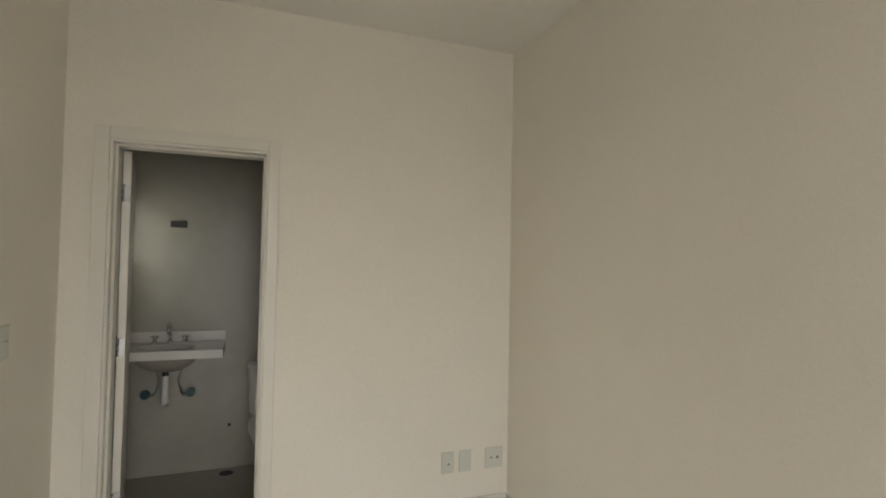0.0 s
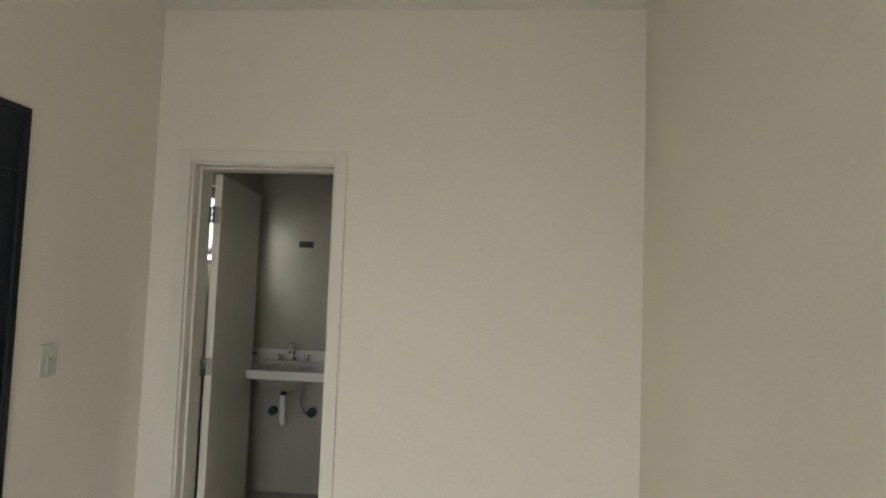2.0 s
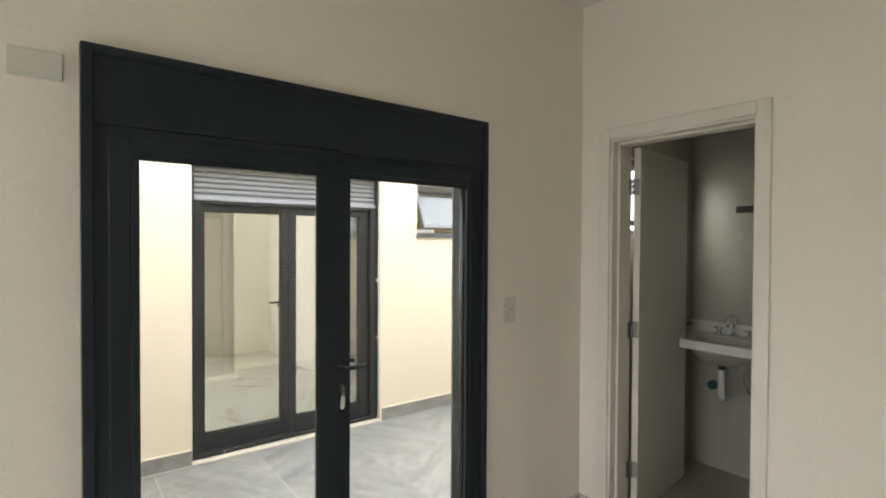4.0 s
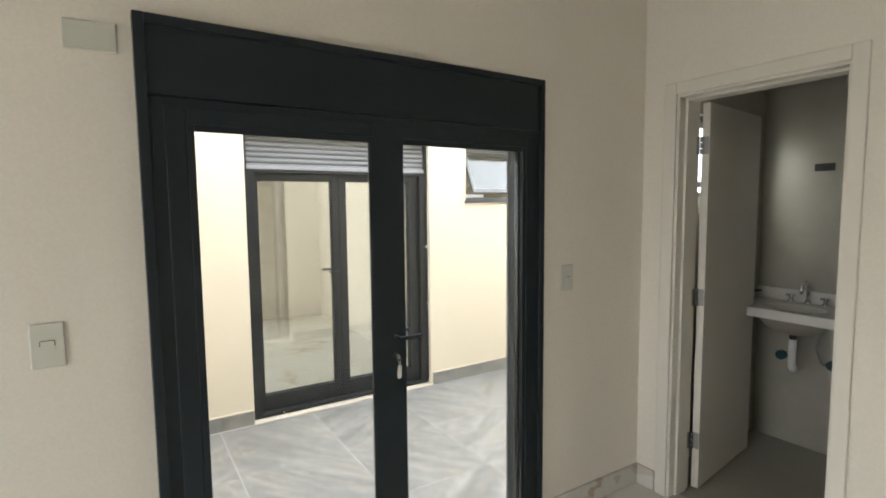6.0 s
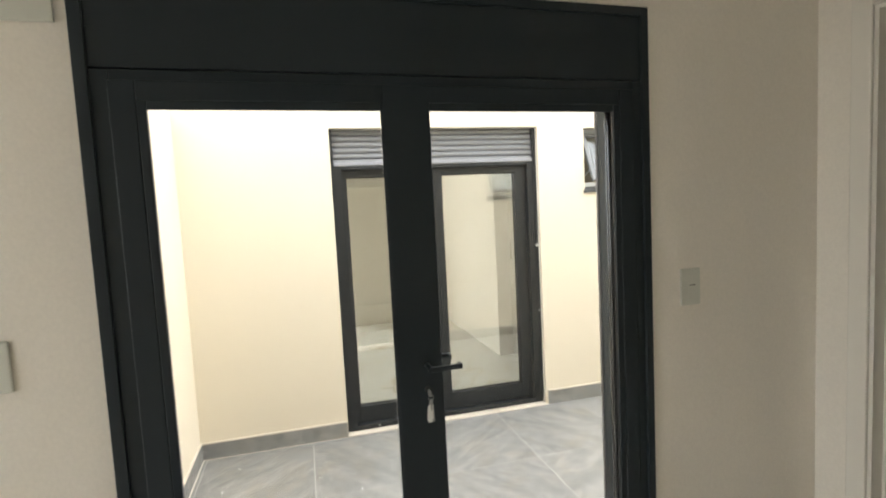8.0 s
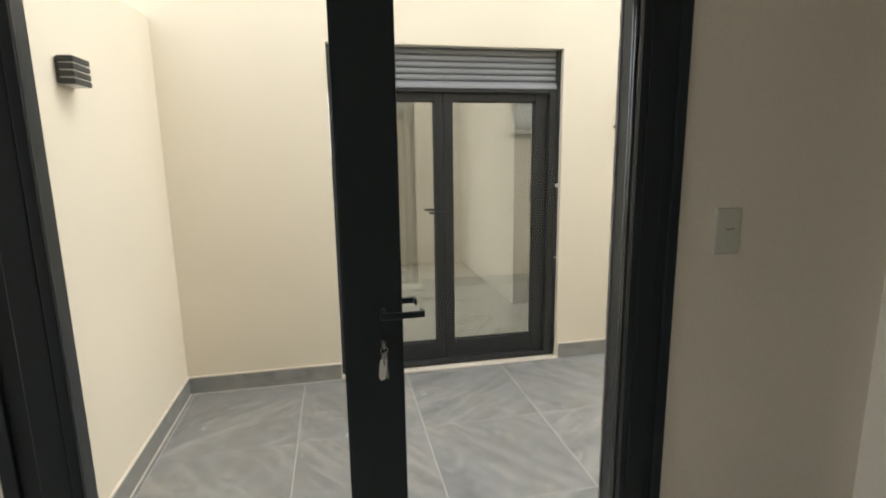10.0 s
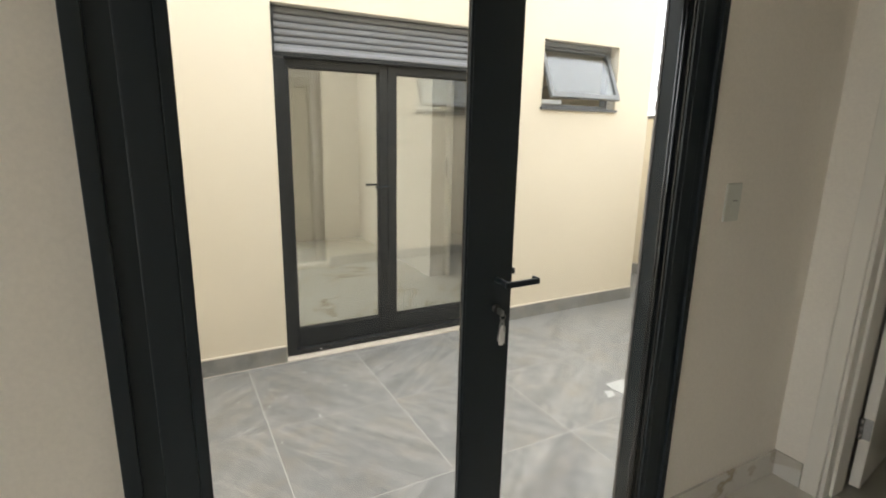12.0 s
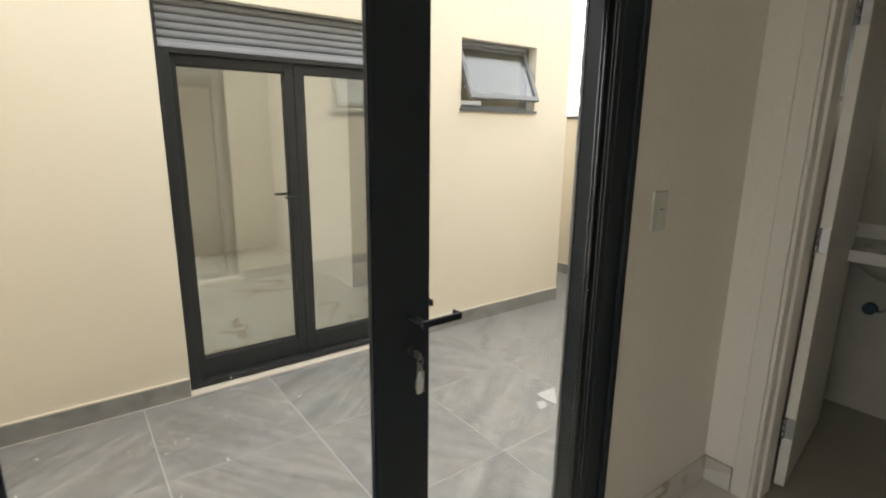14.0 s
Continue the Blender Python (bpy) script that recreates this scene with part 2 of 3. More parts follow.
def tube(bm, pts, radius, n=12, caps=True):
    """A round bar along pts; radius may be a list."""
    pts = [Vector(p) for p in pts]
    rad = radius if isinstance(radius, (list, tuple)) else [radius] * len(pts)
    side, rings = None, []
    for i, p in enumerate(pts):
        d = (pts[min(i + 1, len(pts) - 1)] - pts[max(i - 1, 0)]).normalized()
        if side is None:
            side = d.orthogonal().normalized()
        side = (side - d * side.dot(d)).normalized()
        up = d.cross(side)
        rings.append([bm.verts.new(p + rad[i] * (math.cos(a) * side + math.sin(a) * up))
                      for a in (2 * math.pi * j / n for j in range(n))])
    for a, b in zip(rings, rings[1:]):
        for j in range(n):
            bm.faces.new((a[j], a[(j + 1) % n], b[(j + 1) % n], b[j])).smooth = True
    if caps:
        bm.faces.new(rings[0][::-1])
        bm.faces.new(rings[-1])
    return bm


def bar(pts, radius, n=12):
    return tube(bmesh.new(), pts, radius, n)


def loft(rings, cap0=True, cap1=True, smooth=True):
    """Closed rings of equal count, skinned."""
    bm = bmesh.new()
    vs = [[bm.verts.new(p) for p in r] for r in rings]
    n = len(vs[0])
    for a, b in zip(vs, vs[1:]):
        for j in range(n):
            bm.faces.new((a[j], a[(j + 1) % n], b[(j + 1) % n], b[j])).smooth = smooth
    if cap0:
        bm.faces.new(vs[0][::-1])
    if cap1:
        bm.faces.new(vs[-1])
    return bm


def oval(cx, cy, z, rx, ry, n=28, power=2.0):
    out = []
    for i in range(n):
        a = 2 * math.pi * i / n
        c, s = math.cos(a), math.sin(a)
        out.append((cx + rx * math.copysign(abs(c) ** (2 / power), c), cy + ry * math.copysign(abs(s) ** (2 / power), s), z))
    return out


def mesh_object(name, bm, material):
    bmesh.ops.recalc_face_normals(bm, faces=bm.faces)
    me = bpy.data.meshes.new(name)
    bm.to_mesh(me)
    bm.free()
    me.materials.append(material)
    return new(name, me)


def part(name, bm, material, parent, label=""):
    ob = mesh_object(name, bm, material)
    ob.parent = parent
    ob.matrix_parent_inverse = Matrix.Translation(parent.location).inverted() if parent.parent is None else Matrix()
    return tagged(ob, label)


def thing(name, label, category, at=(0, 0, 0), group="", kind=""):
    ob = new(name)
    ob.location = at
    ob.empty_display_size = 0.05
    bpy.context.view_layer.update()
    return tagged(ob, label, category, group, kind)


def single(name, bm, material, label, category, kind="", group=""):
    return tagged(mesh_object(name, bm, material), label, category, group, kind)


def wall(name, axis, t0, t1, u0, u1, z0, z1, openings, material, label):
    """A wall whose faces lie at t0 and t1 on the axis, from u0 to u1 along it, with openings (u0, u1, z0, z1) cut through."""
    us = sorted({u0, u1, *(v for o in openings for v in o[:2])})
    zs = sorted({z0, z1, *(v for o in openings for v in o[2:])})
    us, zs = [u for u in us if u0 <= u <= u1], [z for z in zs if z0 <= z <= z1]
    solid = {}
    for i in range(len(us) - 1):
        for j in range(len(zs) - 1):
            cu, cz = (us[i] + us[i + 1]) / 2, (zs[j] + zs[j + 1]) / 2
            solid[i, j] = not any(o[0] < cu < o[1] and o[2] < cz < o[3] for o in openings)
    bm = bmesh.new()
    made = {}

    def v(i, j, t):
        if (i, j, t) not in made:
            made[i, j, t] = bm.verts.new((t, us[i], zs[j]) if axis == "x" else (us[i], t, zs[j]))
        return made[i, j, t]

    for (i, j), full in solid.items():
        if not full:
            continue
        for t in (t0, t1):
            bm.faces.new([v(a, b, t) for a, b in ((i, j), (i + 1, j), (i + 1, j + 1), (i, j + 1))])
        for (di, dj), (p, q) in (((-1, 0), ((i, j), (i, j + 1))), ((1, 0), ((i + 1, j), (i + 1, j + 1))),
                                 ((0, -1), ((i, j), (i + 1, j))), ((0, 1), ((i, j + 1), (i + 1, j + 1)))):
            if not solid.get((i + di, j + dj), False):
                bm.faces.new([v(*p, t0), v(*q, t0), v(*q, t1), v(*p, t1)])
    return single(name, bm, material, label, "wall", "structure")

# ---- large structure ----
FLOOR, YARD, CEILING, TOP, LOW, LOWTOP = 0.0, -0.055, 2.885, 3.1, 2.62, 2.72
W_IN, W_OUT = -1.208, -1.38            # the wall between room and patio
P_OUT, P_IN = -3.328, -3.50            # the house across the patio
N_IN, N_OUT = 2.803, 2.975             # the wall between room and bathroom
EAST, SOUTH, BACK = 1.18, -3.0, 4.045
DOOR = (-1.03, -0.276, -0.2, 2.125)     # rough opening of the bathroom door
FD = (0.465, 2.070, -0.04, 2.132)      # rough opening of the patio door
PD = (1.171, 2.712, -0.06, 2.10)       # rough opening of the door across the patio
WIN = (3.105, 3.860, 1.606, 2.088)        # both bathroom windows

wall("wall_west", "x", W_IN, W_OUT + 0.02, SOUTH - 0.15, 5.13, -0.2, TOP, [FD, WIN], WALL, "off-white painted wall with a patio door opening")
wall("wall_west_facade", "x", W_OUT, W_OUT + 0.019, 0.210, 5.0, -0.2, TOP, [(0.50, 2.045, FD[2], FD[3]), WIN], CREAM, "cream rendered facade facing the patio")
wall("wall_north", "y", N_IN, N_OUT - 0.012, W_IN, EAST, -0.2, CEILING, [DOOR], WALL, "off-white painted wall with the bathroom doorway")
wall("wall_north_tiling", "y", N_OUT - 0.011, N_OUT, W_IN + 0.008, EAST, 0, CEILING - 0.25, [DOOR], BATH, "greige tiled bathroom side of the doorway wall")
wall("wall_east", "x", EAST, EAST + 0.15, SOUTH - 0.15, BACK + 0.15, -0.2, TOP, [], WALL, "plain off-white painted wall")
# the opening is added out of view to let extra light in
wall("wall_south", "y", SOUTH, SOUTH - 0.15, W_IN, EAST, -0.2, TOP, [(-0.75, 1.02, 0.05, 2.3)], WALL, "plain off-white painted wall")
wall("wall_bathroom_back", "y", BACK, BACK + 0.15, W_IN, EAST, -0.2, TOP, [], BATH, "greige stone-look tiled bathroom wall")
wall("wall_bathroom_west_tiling", "x", W_IN + 0.008, W_IN + 0.0005, N_OUT, BACK, 0, CEILING - 0.25, [WIN], BATH, "greige tiled bathroom wall under a window")
single("floor", block(W_IN, EAST, SOUTH, N_IN + 0.08, -0.2, FLOOR), MARBLE, "polished cream marble tile floor with brown veins", "floor", "structure")
single("floor_bathroom", block(W_IN, EAST, N_IN + 0.081, BACK, -0.2, FLOOR - 0.004), BATH, "greige satin tile bathroom floor", "floor", "structure")
single("ceiling", block(W_IN, EAST, SOUTH, N_IN, CEILING, CEILING + 0.1), CEIL, "flat white painted ceiling", "ceiling", "structure")
single("ceiling_bathroom", block(W_IN, EAST, N_OUT, BACK, CEILING - 0.25, CEILING - 0.15), CEIL, "flat white bathroom ceiling", "ceiling", "structure")
single("roof", block(W_OUT, EAST + 0.15, SOUTH - 0.15, 5.13, TOP, TOP + 0.12), EARTH, "flat concrete roof slab over the rooms", "roof", "structure")

wall("wall_patio_west", "x", P_OUT, P_OUT - 0.02, 0.06, 4.262, -0.2, LOWTOP, [PD, WIN], CREAM, "cream rendered patio wall with a glazed door and window")
wall("wall_patio_west_inner", "x", P_OUT - 0.021, P_IN, -1.7, 4.262, -0.2, LOWTOP, [PD, WIN], WALL, "off-white inner face of the house across")
wall("wall_patio_south", "y", 0.210, 0.06, P_OUT, W_OUT, -0.2, 2.2, [], CREAM, "cream rendered patio side wall")
wall("wall_patio_return", "y", 4.262, 4.11, -6.75, P_OUT - 0.0205, -0.2, LOWTOP, [], CREAM, "cream rendered return wall")
wall("wall_patio_north", "y", 5.0, 5.13, -5.6, W_OUT, -0.2, 1.575, [], CREAM, "low cream rendered boundary wall")
wall("wall_patio_end", "x", -5.6, -5.75, 4.11, 5.13, -0.2, 1.575, [], CREAM, "low cream rendered boundary wall")
single("coping", block(-5.76, W_OUT - 0.001, 4.98, 5.15, 1.576, 1.606, 0.004), GRANITE, "dark grey stone coping on the boundary wall", "coping", "structure")
ODOOR = (-4.53, -3.62, -0.2, 2.11)
wall("wall_other_north", "y", 2.803, 2.953, -6.6, P_IN, -0.2, LOW, [ODOOR], WALL, "off-white wall of the room across the patio")
# this unseen hole is added to hold the lamp of the room across
wall("wall_other_west", "x", -6.6, -6.75, -1.7, 4.11, -0.2, LOWTOP, [(-0.27, 1.47, 0.1, 2.2)], WALL, "off-white far wall of the room across the patio")
wall("wall_other_south", "y", -1.55, -1.7, -6.6, P_IN, -0.2, LOWTOP, [], WALL, "off-white wall of the room across the patio")
single("floor_other", block(-6.6, P_IN, -1.55, 4.11, -0.2, FLOOR - 0.002), MARBLE, "polished cream marble tile floor across the patio", "floor", "structure")
single("ceiling_other", block(-6.6, P_IN, -1.55, 4.11, LOW, LOW + 0.069), CEIL, "flat white ceiling across the patio", "ceiling", "structure")
single("roof_other", block(-6.75, P_OUT, -1.7, 4.262, LOWTOP, LOWTOP + 0.1), EARTH, "flat concrete roof slab across the patio", "roof", "structure")
single("ground", block(-200, 200, -200, 200, -0.5, -0.21), EARTH, "bare concrete ground reaching to the horizon", "ground", "structure")

# baseboards
BB = 0.11
for name, dims in (("baseboard_west", (W_IN, W_IN + 0.012, SOUTH, FD[0] - 0.012, 0, BB)),
                   ("baseboard_west_end", (W_IN, W_IN + 0.012, FD[1] + 0.012, N_IN, 0, BB)),
                   ("baseboard_north", (-0.228, EAST - 0.012, N_IN - 0.012, N_IN, 0, BB)),
                   ("baseboard_north_end", (W_IN + 0.012, -1.09, N_IN - 0.012, N_IN, 0, BB)),
                   ("baseboard_east", (EAST - 0.012, EAST, SOUTH, N_IN, 0, BB))):
    single(name, block(*dims, 0.002), MARBLE, "cream marble tile baseboard along the wall", "baseboard", "structure")
for name, a in (("skirting_patio_west_a", (P_OUT, P_OUT + 0.012, 0.222, PD[0] - 0.005)),
                ("skirting_patio_west_b", (P_OUT, P_OUT + 0.012, PD[1] + 0.02, 4.262)),
                ("skirting_patio_south", (P_OUT, W_OUT, 0.210, 0.222)),
                ("skirting_patio_north", (-5.6, W_OUT, 4.988, 5.0)),
                ("skirting_facade_a", (W_OUT - 0.012, W_OUT, 0.222, FD[0] - 0.01)),
                ("skirting_facade_b", (W_OUT - 0.012, W_OUT, FD[1] + 0.01, 4.988))):
    root = single(name, block(*a, YARD, 0.05), SKIRT, "grey porcelain tile skirting at the patio wall", "skirting", "structure")
    part("top_trim", block(a[0] - (0.001 if a[0] > P_OUT else 0), a[1] + 0.001, a[2], a[3], 0.0505, 0.06), SILL, root, "pale grout line on top")


for name, a in (("grout_bead_south", (P_OUT + 0.013, W_OUT, 0.2225, 0.229)), ("grout_bead_west", (P_OUT + 0.0125, P_OUT + 0.017, 0.23, PD[0] - 0.005))):
    single(name, block(*a, YARD - 0.001, YARD + 0.003, 0.001), SILL, "pale smeared grout bead at the foot of the skirting", "grout", "structure")

# ---- doors and windows ----


def lever(bm, x, s, y, z, d, reach=0.07):
    """A slim flat lever handle that returns to the door; s: side along x, d: way along y."""
    tube(bm, [(x, y, z), (x + s * 0.006, y, z)], 0.015, 20)
    tube(bm, [(x, y, z), (x + s * (reach - 0.004), y, z)], 0.007, 12)
    box(bm, x + s * (reach - 0.009), x + s * reach, y - d * 0.010, y + d * 0.092, z - 0.008, z + 0.008, 0.003)
    box(bm, x + s * (reach - 0.026), x + s * reach, y + d * 0.086, y + d * 0.093, z - 0.0078, z + 0.0085, 0.002)
    return bm


def frame_ring(y0, y1, z0, z1, wa, wb, top, bottom, x0, x1, r):
    """A rectangular frame: member widths at y0, y1, top and bottom."""
    bm = bmesh.new()
    box(bm, x0, x1, y0, y0 + wa, z0, z1, r)
    box(bm, x0, x1, y1 - wb, y1, z0, z1, r)
    box(bm, x0, x1, y0 + wa, y1 - wb, z1 - top, z1, r)
    box(bm, x0, x1, y0 + wa, y1 - wb, z0, z0 + bottom, r)
    return bm


def leaf(root, y0, y1, z0, z1, g, xi, xe, metal, pane):
    """One glazed leaf round the glass opening g (y0, y1, z0, z1): stiles, rails, bead, gasket and pane."""
    s = 1 if xi > xe else -1
    flush = abs(xi - xe) < 0.04
    xm, b = (xi - s * 0.012, 0.022) if flush else ((xi + xe) / 2, 0.006)
    e = b if flush else 0.0
    o = (g[0] - e, g[1] + e, g[2] - e, g[3] + e)
    l = part("leaf", frame_ring(y0, y1, z0, z1, o[0] - y0, y1 - o[1], z1 - o[3], o[2] - z0, xi, xe, 0.003), metal, root)
    if flush:
        part("glazing_bead", frame_ring(*o, b, b, b, b, xi - s * 0.0008, xi - s * 0.008, 0.002), metal, l)
        part("gasket", frame_ring(*o, 0.019, 0.019, 0.019, 0.019, xm - s * 0.0035, xm - s * 0.008, 0.001), RUBBER, l, "black rubber gasket")
    else:
        part("glazing_bead", frame_ring(*g, b, b, b, b, xm + s * 0.006, xi - s * 0.014, 0.002), metal, l)
        part("gasket", frame_ring(*g, b, b, b, b, xm - s * 0.012, xm - s * 0.004, 0.001), RUBBER, l, "black rubber gasket")
    p = part("pane", block(xm - 0.003, xm + 0.003, g[0] + 0.001, g[1] - 0.001, g[2] + 0.001, g[3] - 0.001), pane, l, "clear glass pane")
    p.visible_shadow = False
    return l


def slats(root, y0, y1, z0, z1, xa, xb, n, metal):
    s = 1 if xb > xa else -1
    h = (z1 - z0) / n
    for i in range(n):
        bm = bmesh.new()
        za = z0 + i * h
        prof = [(0, 0.004), (0.004, 0.004), (0.010, h * 0.3), (0.011, h * 0.5), (0.009, h * 0.8), (0.004, h - 0.001), (0, h - 0.001)]
        rings = [[(xa + s * p, y, za + q) for p, q in prof] for y in (y0, y1)]
        vs = [[bm.verts.new(p) for p in r] for r in rings]
        for j in range(len(prof)):
            k = (j + 1) % len(prof)
            bm.faces.new((vs[0][j], vs[0][k], vs[1][k], vs[1][j]))
        bm.faces.new(vs[0])
        bm.faces.new(vs[1][::-1])
        part("slat", bm, metal, root)


def patio_door(name, label, y0, y1, z0, z1, xi, xe, zh, mid, glazed, fw, metal, pane, active, depth=0.07):
    """A two-leaf glazed door under a roller-shutter box. xi: room face, xe: patio face, zh: underside of the box, mid: where the leaves meet,
    glazed: glass openings, fw: frame widths at y0 and y1; active: +1 if the leaf at y1 carries the lever."""
    s = 1 if xi > xe else -1
    root = thing(name, label, "patio door", (xi, (y0 + y1) / 2, z0), kind="structure")
    part("frame", frame_ring(y0, y1, z0, zh, fw[0], fw[1], 0.03, 0.035, xi - s * 0.004, xe if depth > 0.04 else xi - s * 0.038, 0.003), metal, root)
    for k, (p, q) in enumerate(((y0 + fw[0] - 0.004, mid - 0.0012), (mid + 0.0012, y1 - fw[1] + 0.004))):
        lf = leaf(root, p, q, z0 + 0.033, zh - 0.027, glazed[k], xi + s * 0.001, xi - s * (depth - 0.001), metal, pane)
        if (k == 1) == (active > 0):
            d = 1 if k == 1 else -1
            yl = p + 0.02 if k == 1 else q - 0.02
            part("lever", lever(bmesh.new(), xi - s * 0.008, s, yl, z0 + 1.09, d), BLACK, lf, "black lever handle")
            part("lever", lever(bmesh.new(), xi - s * (0.008 + depth), -s, yl, z0 + 1.09, d, 0.07 if depth > 0.04 else 0.03), BLACK, lf, "black lever handle")
            part("keyhole", bar([(xi - s * 0.008, yl, z0 + 1.015), (xi + s * 0.016, yl, z0 + 1.015)], 0.010, 16), DARKHOLE, lf, "dark lock cylinder")
            part("keyhole", bar([(xi - s * (0.008 + depth), yl, z0 + 1.015), (xi - s * (0.016 + depth), yl, z0 + 1.015)], 0.010, 16), DARKHOLE, lf, "dark lock cylinder")
    part("shutter_box_cover", block(xi - s * 0.03, xi - s * 0.004, y0, y1, zh + 0.003, z1, 0.003), metal, root)
    part("shutter_box", block(xi - s * 0.031, xe + s * 0.035, y0, y1, zh + 0.003, z1 - 0.001), metal, root)
    slats(root, y0 + 0.022, y1 - 0.022, zh + 0.003, z1 - 0.004, xe + s * 0.03, xe, 6, SLAT)
    part("end_bar", block(xe + s * 0.026, xe - s * 0.004, y0 + 0.022, y1 - 0.022, zh - 0.004, zh + 0.022, 0.003), ENDBAR, root, "pale grey shutter end bar")
    part("head_strip", block(xe + s * 0.03, xe + s * 0.006, y0 + 0.022, y1 - 0.022, zh - 0.03, zh - 0.0045, 0.002), GREYWIN, root, "grey head strip")
    for p, q in ((y0, y0 + 0.021), (y1 - 0.021, y1)):
        part("shutter_guide", block(xe + s * 0.034, xe - s * 0.012, p, q, z0 + 0.03, z1, 0.003), metal, root)
    return root


fd = patio_door("patio_door", "black aluminium glazed double patio door with keys", 0.4665, 2.0685, -0.022, 2.13, -1.204, -1.312, 1.905, 1.2600,
                ((0.604, 1.188, 0.125, 1.806), (1.331, 1.943, 0.125, 1.806)), (0.06, 0.052), BLACK, CLEAR, 1, 0.028)
part("outer_frame", frame_ring(0.4665, 2.0685, -0.022, 1.905, 0.118, 0.1165, 0.075, 0.07, -1.243, -1.3115, 0.003), BLACK, fd)
for dy in (0.0, 0.012):
    part("seal_strip", bar([(-1.2465 - dy, 1.9515, 0.05), (-1.2465 - dy, 1.9515, 1.82)], 0.0045, 10), SEAL, fd, "glossy seal strip")
part("astragal", block(-1.2318, -1.2425, 1.240, 1.280, 0.02, 1.868), BLACK, fd)
part("cover_strip", block(-1.2005, -1.2032, 1.194, 1.3295, 0.012, 1.876, 0.001), BLACK, fd)
# a crusty bead of sealant on the outer edge of the frame
rnd = random.Random(21)
crust = []
for i in range(260):
    z = -0.02 + i * 1.92 / 259
    a, b, c = rnd.uniform(-0.0012, 0.001), rnd.uniform(-0.002, 0.002), rnd.uniform(-0.0015, 0.002)
    crust.append([(-1.3118, 1.949 + a, z), (-1.319 + c, 1.9475 + a, z), (-1.327 + b, 1.956 + c, z), (-1.326 + b, 2.0, z), (-1.3118, 2.0, z)])
part("sealant", loft(crust, smooth=False), FOAM, fd, "rough brown sealant bead")
tr = bmesh.new()
box(tr, W_IN + 0.010, W_IN - 0.045, 0.455, 0.485, 0, 2.137, 0.002)
box(tr, W_IN + 0.010, W_IN - 0.003, 2.050, 2.077, 0, 2.137, 0.002)
box(tr, W_IN + 0.010, W_IN - 0.045, 0.485, 2.050, 2.11, 2.137, 0.002)
part("casing", tr, BLACK, fd)
# the door stands a little askew in its opening
pivot = Vector((-1.204, 2.07, 0))
fd.matrix_world = Matrix.Translation(pivot) @ Matrix.Rotation(0.022, 4, "Z") @ Matrix.Translation(-pivot) @ fd.matrix_world
patio_door("patio_door", "anthracite aluminium glazed double door with half-raised shutter", PD[0] + 0.002, PD[1] - 0.002, -0.045, 2.097, -3.475, -3.375, 1.852, 1.906,
           ((1.274, 1.848, 0.112, 1.770), (1.972, 2.552, 0.112, 1.770)), (0.07, 0.07), GREYAL, REFLECT, -1, 0.06)

single("threshold", block(-1.315, -1.395, FD[0], FD[1], -0.04, -0.006, 0.003), SILL, "pale marble threshold under the patio door", "threshold", "structure")
single("threshold_across", block(-3.374, -3.312, PD[0] - 0.003, PD[1] + 0.012, -0.09, -0.046, 0.003), SILL, "pale marble threshold under the glazed door across", "threshold", "structure")


def awning_window(label, xw, s, y0, y1, z0, z1):
    """A top-hung window pushed open; xw: the wall's outer face, s: the way out."""
    xf = xw - s * 0.09
    root = thing("window", label, "window", (xf, (y0 + y1) / 2, z0), group="bathroom windows", kind="structure")
    part("window_frame", frame_ring(y0, y1, z0, z1, 0.028, 0.028, 0.03, 0.03, xf, xf - s * 0.06, 0.003), GREYWIN, root)
    part("window_sill", block(xf - s * 0.05, xw + s * 0.022, y0 - 0.012, y1 + 0.012, z0 - 0.018, z0 + 0.001, 0.003), GRANITE, root, "dark granite sill")
    hy, hz, tilt = xf - s * 0.03, z1 - 0.035, radians(25)
    ya, yb, h = y0 + 0.03, y1 - 0.03, (z1 - z0) - 0.06

    def tilted(bm):
        m = Matrix.Translation((hy, 0, hz)) @ Matrix.Rotation(-s * tilt, 4, "Y") @ Matrix.Translation((-hy, 0, -hz))
        bm.transform(m)
        return bm

    sash = part("sash", tilted(frame_ring(ya, yb, hz - h, hz, 0.034, 0.034, 0.034, 0.04, hy, hy + s * 0.03, 0.003)), GREYWIN, root)
    g = part("pane", tilted(block(hy + s * 0.012, hy + s * 0.017, ya + 0.034, yb - 0.034, hz - h + 0.04, hz - 0.034)), FROST, sash, "hazy glass pane")
    g.visible_shadow = False
    part("hinge_rail", block(xf + s * 0.001, xf + s * 0.02, y0 + 0.028, y1 - 0.028, z1 - 0.034, z1 - 0.004, 0.003), GREYWIN, root)
    for y in (ya + 0.004, yb - 0.018):
        part("stay_arm", tube(bmesh.new(), [(xf - s * 0.01, y + 0.007, z0 + 0.1), (hy + s * h * 0.3, y + 0.007, hz - h * 0.68)], 0.006, 8), STEEL, root, "steel stay arm")
    part("latch", block(xf, xf + s * 0.012, y0 + 0.03, y0 + 0.26, z0 + 0.031, z0 + 0.062, 0.002), PVC, root, "white latch strip")
    return root


awning_window("grey aluminium awning window pushed open above the patio", P_OUT, 1, *WIN)
awning_window("grey aluminium bathroom awning window pushed open", W_OUT, -1, *WIN)

# bathroom door: lining, architrave and leaf
dr = thing("door_1", "white lacquered bathroom door standing wide open", "door", (-0.65, 2.9, 0), kind="structure")
JL, JR, JT = -1.006, -0.300, 2.10


